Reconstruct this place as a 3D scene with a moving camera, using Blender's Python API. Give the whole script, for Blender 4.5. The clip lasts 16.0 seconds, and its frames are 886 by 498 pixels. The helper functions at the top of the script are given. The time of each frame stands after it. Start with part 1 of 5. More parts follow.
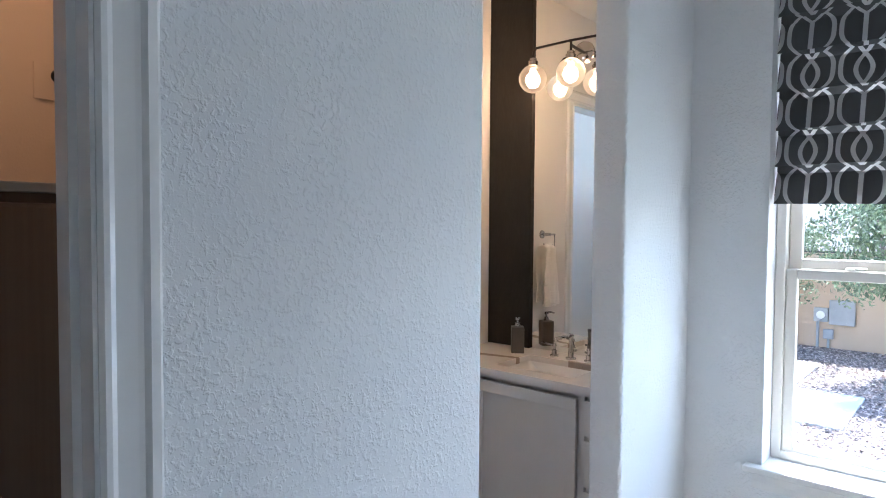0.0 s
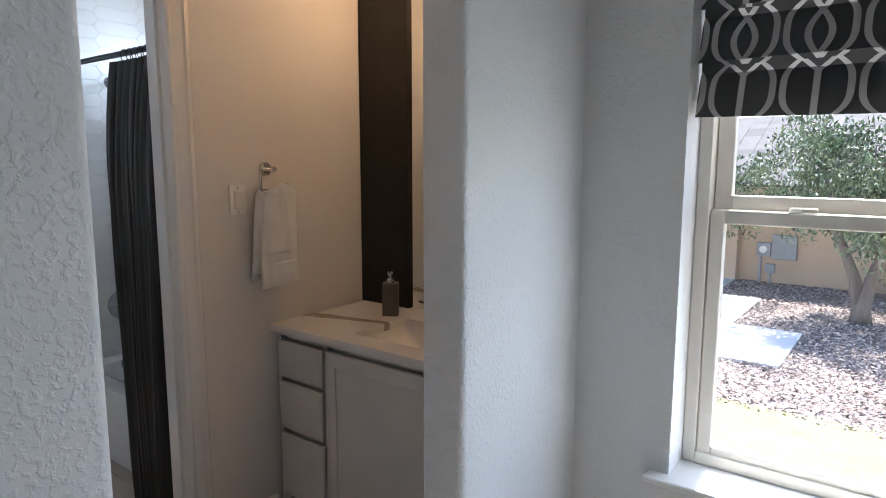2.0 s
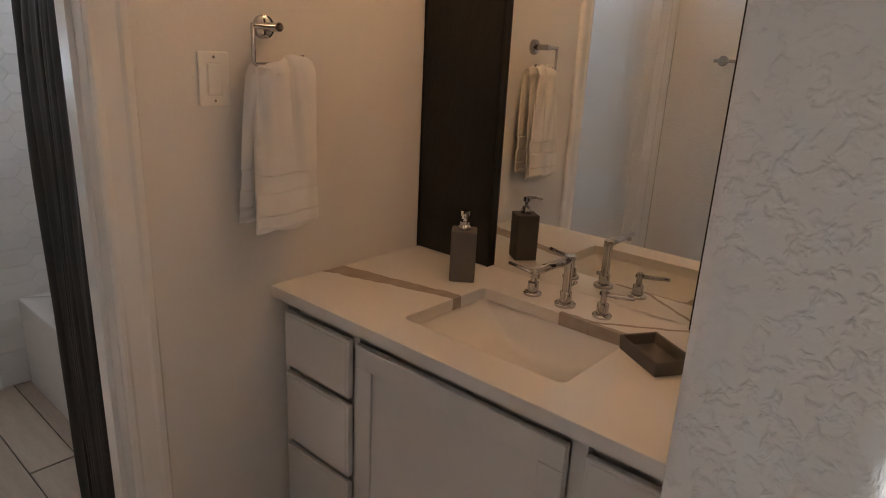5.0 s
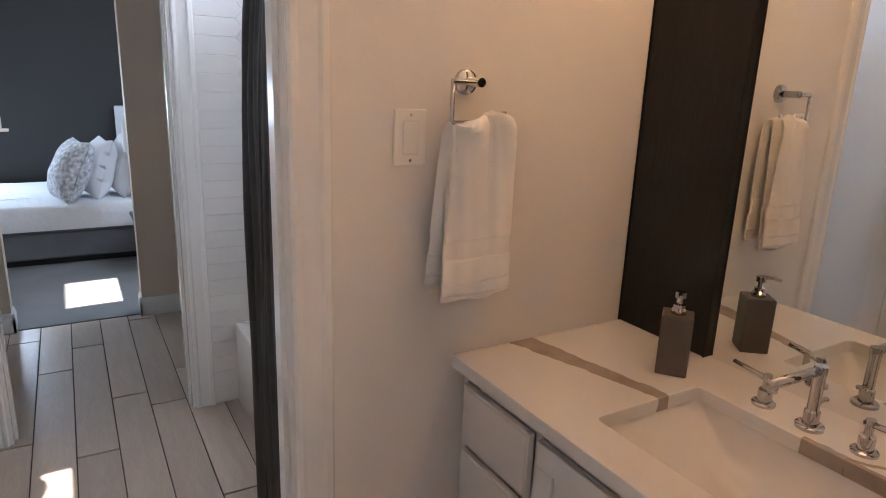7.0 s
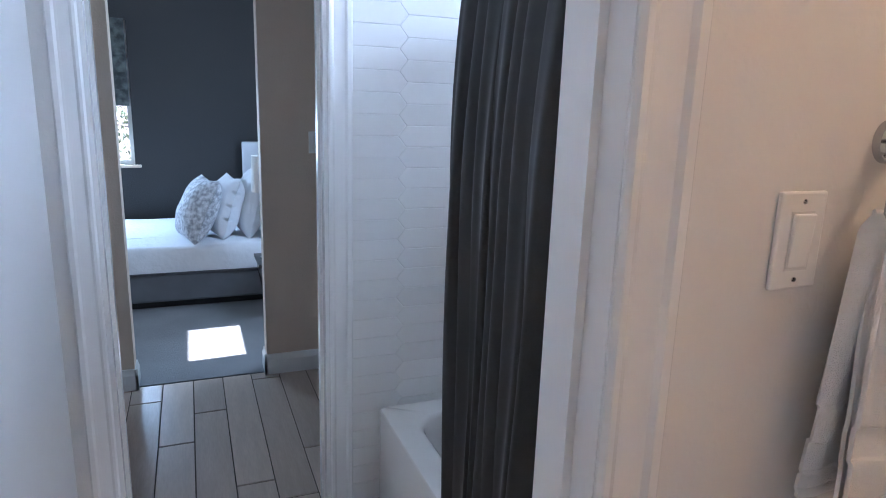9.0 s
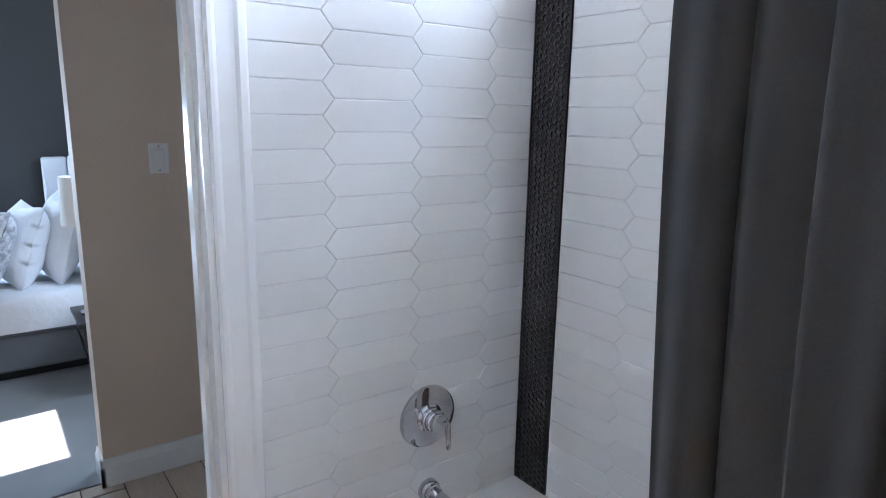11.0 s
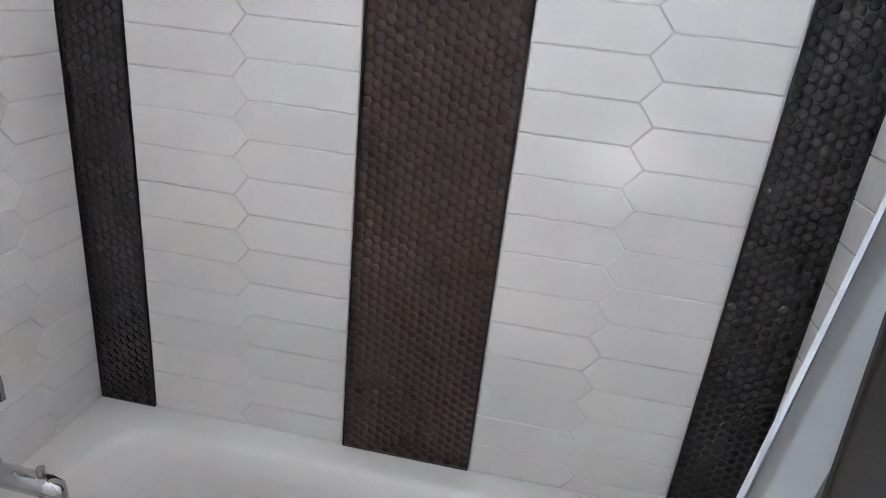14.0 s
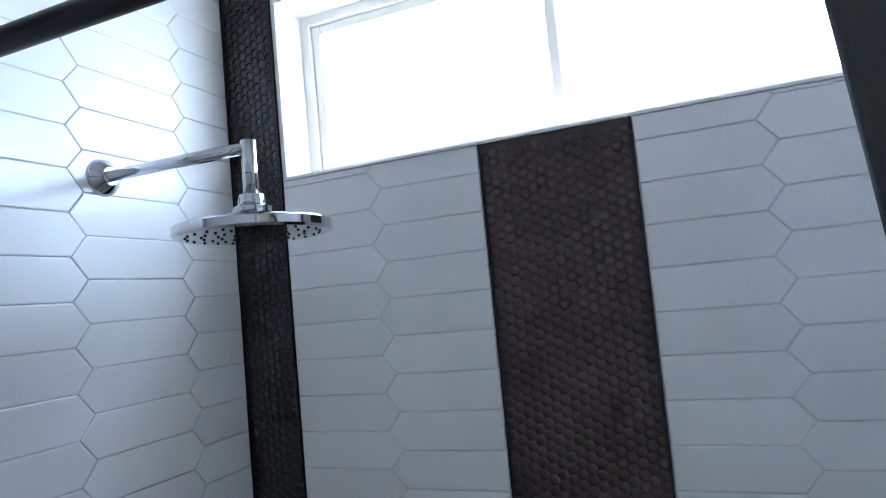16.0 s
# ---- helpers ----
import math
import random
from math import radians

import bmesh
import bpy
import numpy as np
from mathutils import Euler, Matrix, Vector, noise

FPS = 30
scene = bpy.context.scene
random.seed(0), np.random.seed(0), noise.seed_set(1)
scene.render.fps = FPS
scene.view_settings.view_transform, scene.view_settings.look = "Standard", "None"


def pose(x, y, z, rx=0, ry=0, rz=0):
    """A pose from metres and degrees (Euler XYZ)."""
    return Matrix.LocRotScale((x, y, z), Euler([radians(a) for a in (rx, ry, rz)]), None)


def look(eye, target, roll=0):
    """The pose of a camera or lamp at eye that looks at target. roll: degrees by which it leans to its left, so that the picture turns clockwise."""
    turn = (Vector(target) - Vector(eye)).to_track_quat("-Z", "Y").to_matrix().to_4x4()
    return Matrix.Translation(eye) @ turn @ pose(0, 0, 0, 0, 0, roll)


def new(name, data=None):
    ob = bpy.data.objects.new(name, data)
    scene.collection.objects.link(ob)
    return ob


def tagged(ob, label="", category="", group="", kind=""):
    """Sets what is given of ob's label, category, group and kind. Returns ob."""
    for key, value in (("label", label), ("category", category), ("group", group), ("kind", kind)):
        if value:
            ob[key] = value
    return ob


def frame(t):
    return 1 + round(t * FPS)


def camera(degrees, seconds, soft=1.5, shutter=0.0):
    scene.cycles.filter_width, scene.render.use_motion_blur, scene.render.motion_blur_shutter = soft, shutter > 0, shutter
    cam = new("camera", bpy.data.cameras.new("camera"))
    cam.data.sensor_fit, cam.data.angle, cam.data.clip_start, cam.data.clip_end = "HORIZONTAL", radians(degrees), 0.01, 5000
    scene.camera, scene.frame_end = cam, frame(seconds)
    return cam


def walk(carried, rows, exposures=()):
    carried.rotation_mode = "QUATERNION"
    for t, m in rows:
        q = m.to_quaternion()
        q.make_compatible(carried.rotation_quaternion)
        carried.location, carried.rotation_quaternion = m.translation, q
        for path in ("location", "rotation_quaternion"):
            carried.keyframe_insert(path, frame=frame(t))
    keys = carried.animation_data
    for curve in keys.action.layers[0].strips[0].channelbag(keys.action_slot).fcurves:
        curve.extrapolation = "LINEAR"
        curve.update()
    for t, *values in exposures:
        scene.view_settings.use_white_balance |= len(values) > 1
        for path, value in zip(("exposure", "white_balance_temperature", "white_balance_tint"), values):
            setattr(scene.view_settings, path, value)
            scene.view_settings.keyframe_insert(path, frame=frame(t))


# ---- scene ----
cam = camera(69.9, 16.0, soft=1.0)
PATH = [
    (0, (-3.019, -2.243, 1.57), (-1.51, -0.933, 1.492), 0.4),
    (0.5, (-2.818, -2.243, 1.566), (-1.191, -1.088, 1.427), -0.1),
    (1, (-2.604, -2.267, 1.583), (-0.98, -1.11, 1.433), 0.2),
    (1.5, (-2.381, -2.236, 1.553), (-0.754, -1.093, 1.336), 0.2),
    (2, (-2.177, -2.117, 1.541), (-0.598, -0.921, 1.266), 0.1),
    (2.5, (-1.942, -1.968, 1.523), (-0.407, -0.726, 1.209), -0.1),
    (3, (-1.747, -1.842, 1.503), (-0.237, -0.575, 1.162), 0.0),
    (3.5, (-1.637, -1.683, 1.488), (-0.15, -0.403, 1.096), 0.5),
    (3.7, (-1.619, -1.581, 1.497), (-0.121, -0.323, 1.082), 0.7),
    (5.8, (-1.364, -1.306, 1.452), (-0.008, 0.011, 0.791), 2.8),
    (6, (-1.351, -1.292, 1.467), (-0.073, 0.121, 0.847), 2.3),
    (6.5, (-1.33, -1.257, 1.503), (-0.298, 0.377, 0.989), 2.3),
    (7, (-1.32, -1.196, 1.509), (-0.332, 0.465, 0.996), 2.2),
    (7.5, (-1.332, -1.02, 1.504), (-0.397, 0.673, 0.993), 2.3),
    (8, (-1.367, -0.839, 1.524), (-0.565, 0.925, 1.028), 2.1),
    (8.2, (-1.374, -0.787, 1.532), (-0.645, 1.012, 1.048), 2.0),
    (10.3, (-1.35, 0.0, 1.533), (-0.565, 1.803, 1.169), 2.5),
    (10.5, (-1.361, 0.087, 1.525), (-0.454, 1.833, 1.167), 2.2),
    (11, (-1.318, 0.322, 1.506), (-0.149, 1.891, 1.095), 1.1),
    (11.5, (-1.204, 0.487, 1.492), (0.137, 1.889, 1.004), 1.1),
    (12, (-1.192, 0.595, 1.420), (0.334, 1.746, 0.832), 1.9),
    (12.5, (-1.178, 0.636, 1.367), (0.437, 1.584, 0.665), 3.6),
    (13, (-1.204, 0.711, 1.294), (0.501, 1.407, 0.514), 5.6),
    (13.5, (-1.189, 0.728, 1.292), (0.58, 1.17, 0.471), 7.0),
    (14, (-1.132, 0.731, 1.348), (0.702, 0.982, 0.593), 6.2),
    (14.5, (-1.071, 0.691, 1.44), (0.84, 0.893, 0.886), 2.1),
    (14.9, (-1.074, 0.678, 1.551), (0.875, 0.964, 1.209), -2.4),
    (15, (-1.069, 0.676, 1.564), (0.879, 1.0, 1.249), -3.8),
    (15.5, (-1.11, 0.706, 1.629), (0.827, 1.205, 1.661), -5.8),
    (16, (-1.169, 0.692, 1.715), (0.681, 1.436, 1.866), -5.4),
]
EXPOSURES = [(0.0, 2.50, 5350, 10), (0.6, 2.12, 5450, 10), (1.0, 1.92, 5600, 11), (2.0, 1.64, 5950, 12), (3.7, 1.48, 6350, 13), (6.0, 2.28, 7300, 20), (7.5, 2.42, 5850, 18), (8.0, 2.45, 5550, 16), (10.3, 2.48, 5300, 15), (11.2, 2.96, 6100, 16), (12.2, 3.00, 6550, 17), (13.5, 3.28, 6600, 17), (14.6, 3.24, 6450, 17), (15.3, 2.88, 6250, 15), (15.6, 2.55, 6000, 14), (16.0, 1.85, 5500, 11)]
walk(cam, [(t, look(eye, target, roll)) for t, eye, target, roll in PATH], EXPOSURES)

# ---- world, sun and large lights ----
world = bpy.data.worlds.new("sky")
scene.world = world
world.use_nodes = True
sky = world.node_tree.nodes.new("ShaderNodeTexSky")
sky.sky_type, sky.sun_disc = "NISHITA", False
sky.sun_elevation, sky.sun_rotation = radians(55), radians(90)
back = world.node_tree.nodes["Background"]
back.inputs["Strength"].default_value = 0.15
world.node_tree.links.new(sky.outputs[0], back.inputs["Color"])


def lamp(name, kind, m, energy, colour, **settings):
    data = bpy.data.lights.new(name, kind)
    data.energy, data.color = energy, colour
    for key, value in settings.items():
        if key == "size":
            data.size = value
        elif key == "size_y":
            data.shape = "RECTANGLE"
            data.size_y = value
        elif key == "angle":
            data.angle = value
        elif key == "radius":
            data.shadow_soft_size = value
    ob = new(name, data)
    ob.matrix_world = m
    return ob


SUN_UP = 55
sun_way = Vector((math.cos(radians(SUN_UP)), 0.03, math.sin(radians(SUN_UP))))
lamp("sun", "SUN", look(sun_way * 30, (0, 0, 0)), 5.0, (1.0, 0.95, 0.88), angle=radians(0.5))
COOL = (0.64, 0.84, 1.0)
lamp("window_sky", "AREA", look((-0.432, -2.25, 1.17), (-3, -2.25, 0.75)), 1.5, COOL, size=1.12, size_y=0.86)
lamp("bath_window_sky", "AREA", look((0.13, 0.92, 2.21), (-3, 0.92, 1.6)), 2.9, (0.72, 0.86, 1.0), size=1.1, size_y=0.34)
lamp("bedroom_window_sky", "AREA", look((-2.3, 5.765, 1.2), (-1.7, 3, 0.6)), 6.5, COOL, size=0.8, size_y=0.42)
lamp("side_window_sky", "AREA", look((-0.07, 3.67, 1.92), (-3, 3.9, 0.8)), 4, COOL, size=0.52, size_y=0.6)


# ---- materials ----
def material(name, colour, rough=0.6, metal=0.0, vary=0.0, vary_scale=3.0, grain=0.0, grain_scale=120.0, bump=0.0, bump_scale=100.0,
             bump_far=0.002, stretch=(1, 1, 1), per_piece=0.0, island=0.0, coat=0.0, spec=0.5, second=None, detail=3.0):
    """A surface with broad stains, fine grain and relief, all at real-world size."""
    m = bpy.data.materials.new(name)
    m.use_nodes = True
    t = m.node_tree
    b = t.nodes["Principled BSDF"]
    b.inputs["Roughness"].default_value, b.inputs["Metallic"].default_value = rough, metal
    b.inputs["Coat Weight"].default_value = coat
    b.inputs["Specular IOR Level"].default_value = spec
    geo = t.nodes.new("ShaderNodeNewGeometry")
    mp = t.nodes.new("ShaderNodeMapping")
    mp.inputs["Scale"].default_value = stretch
    t.links.new(geo.outputs["Position"], mp.inputs["Vector"])

    def noise_of(scale, d=3.0):
        n = t.nodes.new("ShaderNodeTexNoise")
        n.inputs["Scale"].default_value, n.inputs["Detail"].default_value = scale, d
        t.links.new(mp.outputs[0], n.inputs["Vector"])
        return n.outputs["Fac"]

    def mixed(fac, a, bb, amount):
        x = t.nodes.new("ShaderNodeMix")
        x.data_type, x.blend_type = "RGBA", "MIX"
        ramp = t.nodes.new("ShaderNodeMapRange")
        ramp.inputs["From Min"].default_value, ramp.inputs["From Max"].default_value = 0.35, 0.65
        ramp.inputs["To Max"].default_value = amount
        t.links.new(fac, ramp.inputs["Value"])
        t.links.new(ramp.outputs[0], x.inputs["Factor"])
        if isinstance(a, tuple):
            x.inputs["A"].default_value = a
        else:
            t.links.new(a, x.inputs["A"])
        x.inputs["B"].default_value = bb
        return x.outputs["Result"]

    rgb = (*colour, 1)
    other = (*(second or tuple(c * 0.6 for c in colour)), 1)
    out = rgb
    if vary:
        out = mixed(noise_of(vary_scale), out, other, vary)
    if grain:
        out = mixed(noise_of(grain_scale, 2.0), out, other, grain)
    if per_piece or island:
        hue = t.nodes.new("ShaderNodeHueSaturation")
        ramp = t.nodes.new("ShaderNodeMapRange")
        amount = per_piece or island
        ramp.inputs["To Min"].default_value, ramp.inputs["To Max"].default_value = 1 - amount, 1 + amount
        if per_piece:
            info = t.nodes.new("ShaderNodeObjectInfo")
            t.links.new(info.outputs["Random"], ramp.inputs["Value"])
        else:
            t.links.new(geo.outputs["Random Per Island"], ramp.inputs["Value"])
        t.links.new(ramp.outputs[0], hue.inputs["Value"])
        if isinstance(out, tuple):
            hue.inputs["Color"].default_value = out
        else:
            t.links.new(out, hue.inputs["Color"])
        out = hue.outputs[0]
    if isinstance(out, tuple):
        b.inputs["Base Color"].default_value = out
    else:
        t.links.new(out, b.inputs["Base Color"])
    if bump:
        bp = t.nodes.new("ShaderNodeBump")
        bp.inputs["Strength"].default_value, bp.inputs["Distance"].default_value = bump, bump_far
        t.links.new(noise_of(bump_scale, detail), bp.inputs["Height"])
        t.links.new(bp.outputs[0], b.inputs["Normal"])
    return m


def plaster(name, colour, strength=0.5):
    """Painted drywall with a flattened orange-peel relief."""
    m = material(name, colour, 0.62, vary=0.10, vary_scale=1.4)
    t = m.node_tree
    b = t.nodes["Principled BSDF"]
    geo = t.nodes["Geometry"]
    heights = []
    for scale, lo, hi, twist in ((92, 0.46, 0.68, 0.35), (6, 0.22, 0.56, 0.0), (260, 0.2, 0.8, 0.0)):
        n = t.nodes.new("ShaderNodeTexNoise")
        n.inputs["Scale"].default_value, n.inputs["Detail"].default_value, n.inputs["Distortion"].default_value = scale, 2.5, twist
        r = t.nodes.new("ShaderNodeMapRange")
        r.interpolation_type = "SMOOTHSTEP"
        r.inputs["From Min"].default_value, r.inputs["From Max"].default_value = lo, hi
        t.links.new(geo.outputs["Position"], n.inputs["Vector"])
        t.links.new(n.outputs["Fac"], r.inputs["Value"])
        heights.append(r.outputs[0])
    mul = t.nodes.new("ShaderNodeMath")
    mul.operation = "MULTIPLY"
    t.links.new(heights[0], mul.inputs[0])
    t.links.new(heights[1], mul.inputs[1])
    add = t.nodes.new("ShaderNodeMath")
    add.operation = "MULTIPLY_ADD"
    t.links.new(heights[2], add.inputs[0])
    add.inputs[1].default_value = 0.10
    t.links.new(mul.outputs[0], add.inputs[2])
    bp = t.nodes.new("ShaderNodeBump")
    bp.inputs["Strength"].default_value, bp.inputs["Distance"].default_value = strength, 0.0030
    t.links.new(add.outputs[0], bp.inputs["Height"])
    t.links.new(bp.outputs[0], b.inputs["Normal"])
    return m


def glassy(name, colour=(1, 1, 1), rough=0.0, ior=1.45):
    m = bpy.data.materials.new(name)
    m.use_nodes = True
    b = m.node_tree.nodes["Principled BSDF"]
    b.inputs["Base Color"].default_value = (*colour, 1)
    b.inputs["Transmission Weight"].default_value, b.inputs["Roughness"].default_value, b.inputs["IOR"].default_value = 1, rough, ior
    return m


def glowing(name, colour, strength):
    m = bpy.data.materials.new(name)
    m.use_nodes = True
    b = m.node_tree.nodes["Principled BSDF"]
    b.inputs["Emission Color"].default_value, b.inputs["Emission Strength"].default_value = (*colour, 1), strength
    return m


WALL = plaster("wall_paint", (0.79, 0.79, 0.79), 0.5)
WALL_BATH = plaster("bath_wall_paint", (0.74, 0.72, 0.69), 0.07)
WALL_TAN = plaster("hall_paint", (0.66, 0.53, 0.42), 0.2)
WALL_DARK = plaster("bedroom_paint", (0.040, 0.040, 0.041), 0.3)
CEILING = plaster("ceiling_paint", (0.80, 0.80, 0.79), 0.4)
TRIM = material("trim_paint", (0.80, 0.79, 0.77), 0.22, vary=0.06, vary_scale=4, bump=0.05, bump_scale=60)
VINYL = material("window_vinyl", (0.83, 0.79, 0.72), 0.35, vary=0.08, vary_scale=6)
TILE = material("white_tile", (0.74, 0.725, 0.70), 0.16, vary=0.10, vary_scale=7, bump=0.16, bump_scale=11, bump_far=0.005, per_piece=0.03, second=(0.66, 0.64, 0.61))
GROUT = material("white_grout", (0.70, 0.69, 0.67), 0.7, vary=0.2, vary_scale=8, second=(0.63, 0.62, 0.60))
PENNY = material("bronze_penny_tile", (0.054, 0.032, 0.025), 0.20, 0.1, vary=0.25, vary_scale=9, per_piece=0.10, second=(0.043, 0.025, 0.019))
PENNY_MANY = material("bronze_penny_tile_field", (0.054, 0.032, 0.025), 0.20, 0.1, vary=0.25, vary_scale=9, island=0.10, second=(0.043, 0.025, 0.019))
PENNY_BLACK = material("black_penny_tile", (0.026, 0.024, 0.024), 0.22, 0.12, vary=0.3, vary_scale=14, island=0.12)
BLACK_GROUT = material("black_grout", (0.022, 0.020, 0.019), 0.5, vary=0.3, vary_scale=30)
DARK_GROUT = material("dark_grout", (0.052, 0.032, 0.025), 0.5, vary=0.3, vary_scale=30)
ENAMEL = material("tub_enamel", (0.78, 0.76, 0.73), 0.10, vary=0.05, vary_scale=5, coat=0.4)
CHROME = material("chrome", (0.54, 0.54, 0.56), 0.07, 1.0, vary=0.1, vary_scale=30)
NICKEL = material("polished_nickel", (0.50, 0.46, 0.42), 0.12, 1.0, vary=0.1, vary_scale=30)
BLACK_METAL = material("black_metal", (0.02, 0.018, 0.017), 0.35, 0.6, vary=0.2, vary_scale=40)
CURTAIN = material("charcoal_curtain", (0.040, 0.038, 0.037), 0.72, vary=0.3, vary_scale=5, grain=0.4, grain_scale=500, bump=0.25, bump_scale=900, bump_far=0.0006)
LINER = material("curtain_liner", (0.62, 0.64, 0.67), 0.45, vary=0.1, vary_scale=5, bump=0.2, bump_scale=40)
PLANK = material("wood_look_tile", (0.54, 0.44, 0.36), 0.32, vary=0.45, vary_scale=5, grain=0.35, grain_scale=26, stretch=(6, 0.7, 1), per_piece=0.14, bump=0.08, bump_scale=40, second=(0.40, 0.315, 0.25))
# invented pale tone for an unseen floor, so that it reflects more light
FLOOR_BOUNCE = material("pale_bounce_floor", (0.66, 0.62, 0.56), 0.4, vary=0.3, vary_scale=5, grain=0.3, grain_scale=26, stretch=(6, 0.7, 1), second=(0.56, 0.52, 0.46))
FLOOR_GROUT = material("floor_grout", (0.085, 0.066, 0.05), 0.9, vary=0.3, vary_scale=20)
CARPET = material("grey_carpet", (0.30, 0.305, 0.315), 0.95, vary=0.4, vary_scale=3, grain=0.5, grain_scale=260, bump=0.9, bump_scale=420, bump_far=0.006)
CABINET = material("cabinet_paint", (0.70, 0.68, 0.65), 0.35, vary=0.10, vary_scale=5, bump=0.06, bump_scale=45)
PANEL_WOOD = material("dark_stained_wood", (0.022, 0.017, 0.014), 0.55, vary=0.6, vary_scale=4, grain=0.5, grain_scale=22, stretch=(1, 2, 0.8), bump=0.5, bump_scale=34, bump_far=0.004, second=(0.010, 0.008, 0.007), spec=0.35)
STONE = material("grey_resin", (0.115, 0.098, 0.085), 0.5, vary=0.3, vary_scale=20, bump=0.15, bump_scale=120)
TOWEL = material("white_terry", (0.90, 0.885, 0.86), 0.95, vary=0.10, vary_scale=10, bump=0.9, bump_scale=620, bump_far=0.003)
LINEN = material("white_linen", (0.78, 0.79, 0.82), 0.9, vary=0.12, vary_scale=7, bump=0.5, bump_scale=22, bump_far=0.01)
UPHOLSTERY = material("grey_upholstery", (0.16, 0.17, 0.19), 0.9, vary=0.25, vary_scale=9, bump=0.4, bump_scale=500)
WHITE_PLASTIC = material("white_plastic", (0.80, 0.79, 0.76), 0.3, vary=0.04, vary_scale=20)
WOOD_FRAME = material("brown_wood", (0.16, 0.075, 0.04), 0.45, vary=0.5, vary_scale=9, stretch=(1, 1, 6))
BLACK_WOOD = material("black_lacquer", (0.015, 0.015, 0.017), 0.3, vary=0.2, vary_scale=20)
APPLIANCE = material("brushed_steel", (0.17, 0.145, 0.125), 0.45, 0.25, vary=0.25, vary_scale=3, stretch=(40, 40, 0.5))
PAPER = material("paper", (0.8, 0.79, 0.76), 0.8, vary=0.05)
SHADE = material("lamp_shade", (0.80, 0.79, 0.77), 0.8, vary=0.05, vary_scale=10)
GLASS = glassy("window_glass", (1, 1, 1), 0.0, 1.03)
GLOBE = glassy("clear_globe_glass", (1.0, 0.98, 0.95), 0.4, 1.12)
MIRROR = material("mirror_silver", (0.86, 0.87, 0.85), 0.015, 1.0)
BULB = glowing("warm_bulb", (1.0, 0.60, 0.30), 7.5)
STUCCO = material("tan_stucco", (0.62, 0.47, 0.34), 0.9, vary=0.25, vary_scale=0.8, bump=0.5, bump_scale=40, bump_far=0.01)
CHIPS = material("wood_chips", (0.44, 0.37, 0.33), 0.95, vary=0.7, vary_scale=1.6, grain=0.9, grain_scale=11, bump=1.0, bump_scale=14, bump_far=0.05, second=(0.19, 0.145, 0.125))
GRASS = material("dry_grass", (0.30, 0.32, 0.15), 0.95, vary=0.6, vary_scale=2.0, bump=1.0, bump_scale=60, bump_far=0.03, second=(0.42, 0.39, 0.25))
CONCRETE = material("concrete", (0.66, 0.64, 0.60), 0.9, vary=0.25, vary_scale=1.5, bump=0.2, bump_scale=60)
ROOF = material("roof_tiles", (0.13, 0.12, 0.115), 0.85, vary=0.4, vary_scale=2, island=0.2)
LITTER = material("leaf_litter", (0.44, 0.36, 0.31), 0.9, vary=0.4, vary_scale=2.0, island=0.6, second=(0.56, 0.49, 0.44))
BARK = material("grey_brown_bark", (0.25, 0.205, 0.17), 0.95, vary=0.6, vary_scale=5, stretch=(1, 1, 0.3), bump=1.0, bump_scale=16, bump_far=0.05)
LEAF = material("green_leaves", (0.12, 0.16, 0.075), 0.6, vary=0.5, vary_scale=1.2, island=0.6, second=(0.24, 0.27, 0.17))
GATE = material("grey_gate_paint", (0.20, 0.18, 0.17), 0.7, vary=0.3, vary_scale=3)
BOX_GREY = material("grey_meter_box", (0.36, 0.37, 0.38), 0.5, vary=0.2, vary_scale=8)


# ---- mesh helpers ----
def box(bm, x0, x1, y0, y1, z0, z1, bevel=0.0, turn=None, seg=2):
    m = Matrix.Translation(((x0 + x1) / 2, (y0 + y1) / 2, (z0 + z1) / 2))
    if turn is not None:
        m = m @ turn
    m = m @ Matrix.Diagonal((abs(x1 - x0), abs(y1 - y0), abs(z1 - z0), 1))
    made = bmesh.ops.create_cube(bm, size=1, matrix=m)["verts"]
    if bevel:
        edges = {e for v in made for e in v.link_edges}
        bmesh.ops.bevel(bm, geom=list(edges), offset=bevel, segments=seg, affect="EDGES", profile=0.5)
    return bm


def boxes(rows, bevel=0.0):
    bm = bmesh.new()
    for row in rows:
        box(bm, *row, bevel=bevel)
    return bm


def prism(bm, outline, z0, z1):
    """An upright solid over a plan outline."""
    low = [bm.verts.new((x, y, z0)) for x, y in outline]
    high = [bm.verts.new((x, y, z1)) for x, y in outline]
    n = len(outline)
    for i in range(n):
        bm.faces.new((low[i], low[(i + 1) % n], high[(i + 1) % n], high[i]))
    bm.faces.new(high)
    bm.faces.new(low[::-1])
    bmesh.ops.recalc_face_normals(bm, faces=bm.faces[:])
    return bm


def extrude_profile(bm, profile, place, length_axis):
    """A moulding: profile points through place(u, v, w) at w = each value of length_axis."""
    rings = [[bm.verts.new(place(u, v, w)) for u, v in profile] for w in length_axis]
    n = len(profile)
    for a, b in zip(rings, rings[1:]):
        for i in range(n):
            bm.faces.new((a[i], a[(i + 1) % n], b[(i + 1) % n], b[i]))
    bm.faces.new(rings[0][::-1])
    bm.faces.new(rings[-1])
    bmesh.ops.recalc_face_normals(bm, faces=bm.faces[:])
    return bm


def rod(bm, a, b, r0, r1=None, seg=16, caps=True):
    a, b = Vector(a), Vector(b)
    m = Matrix.Translation((a + b) / 2) @ (b - a).to_track_quat("Z", "Y").to_matrix().to_4x4()
    bmesh.ops.create_cone(bm, cap_ends=caps, segments=seg, radius1=r0, radius2=r0 if r1 is None else r1, depth=(b - a).length, matrix=m)
    return bm


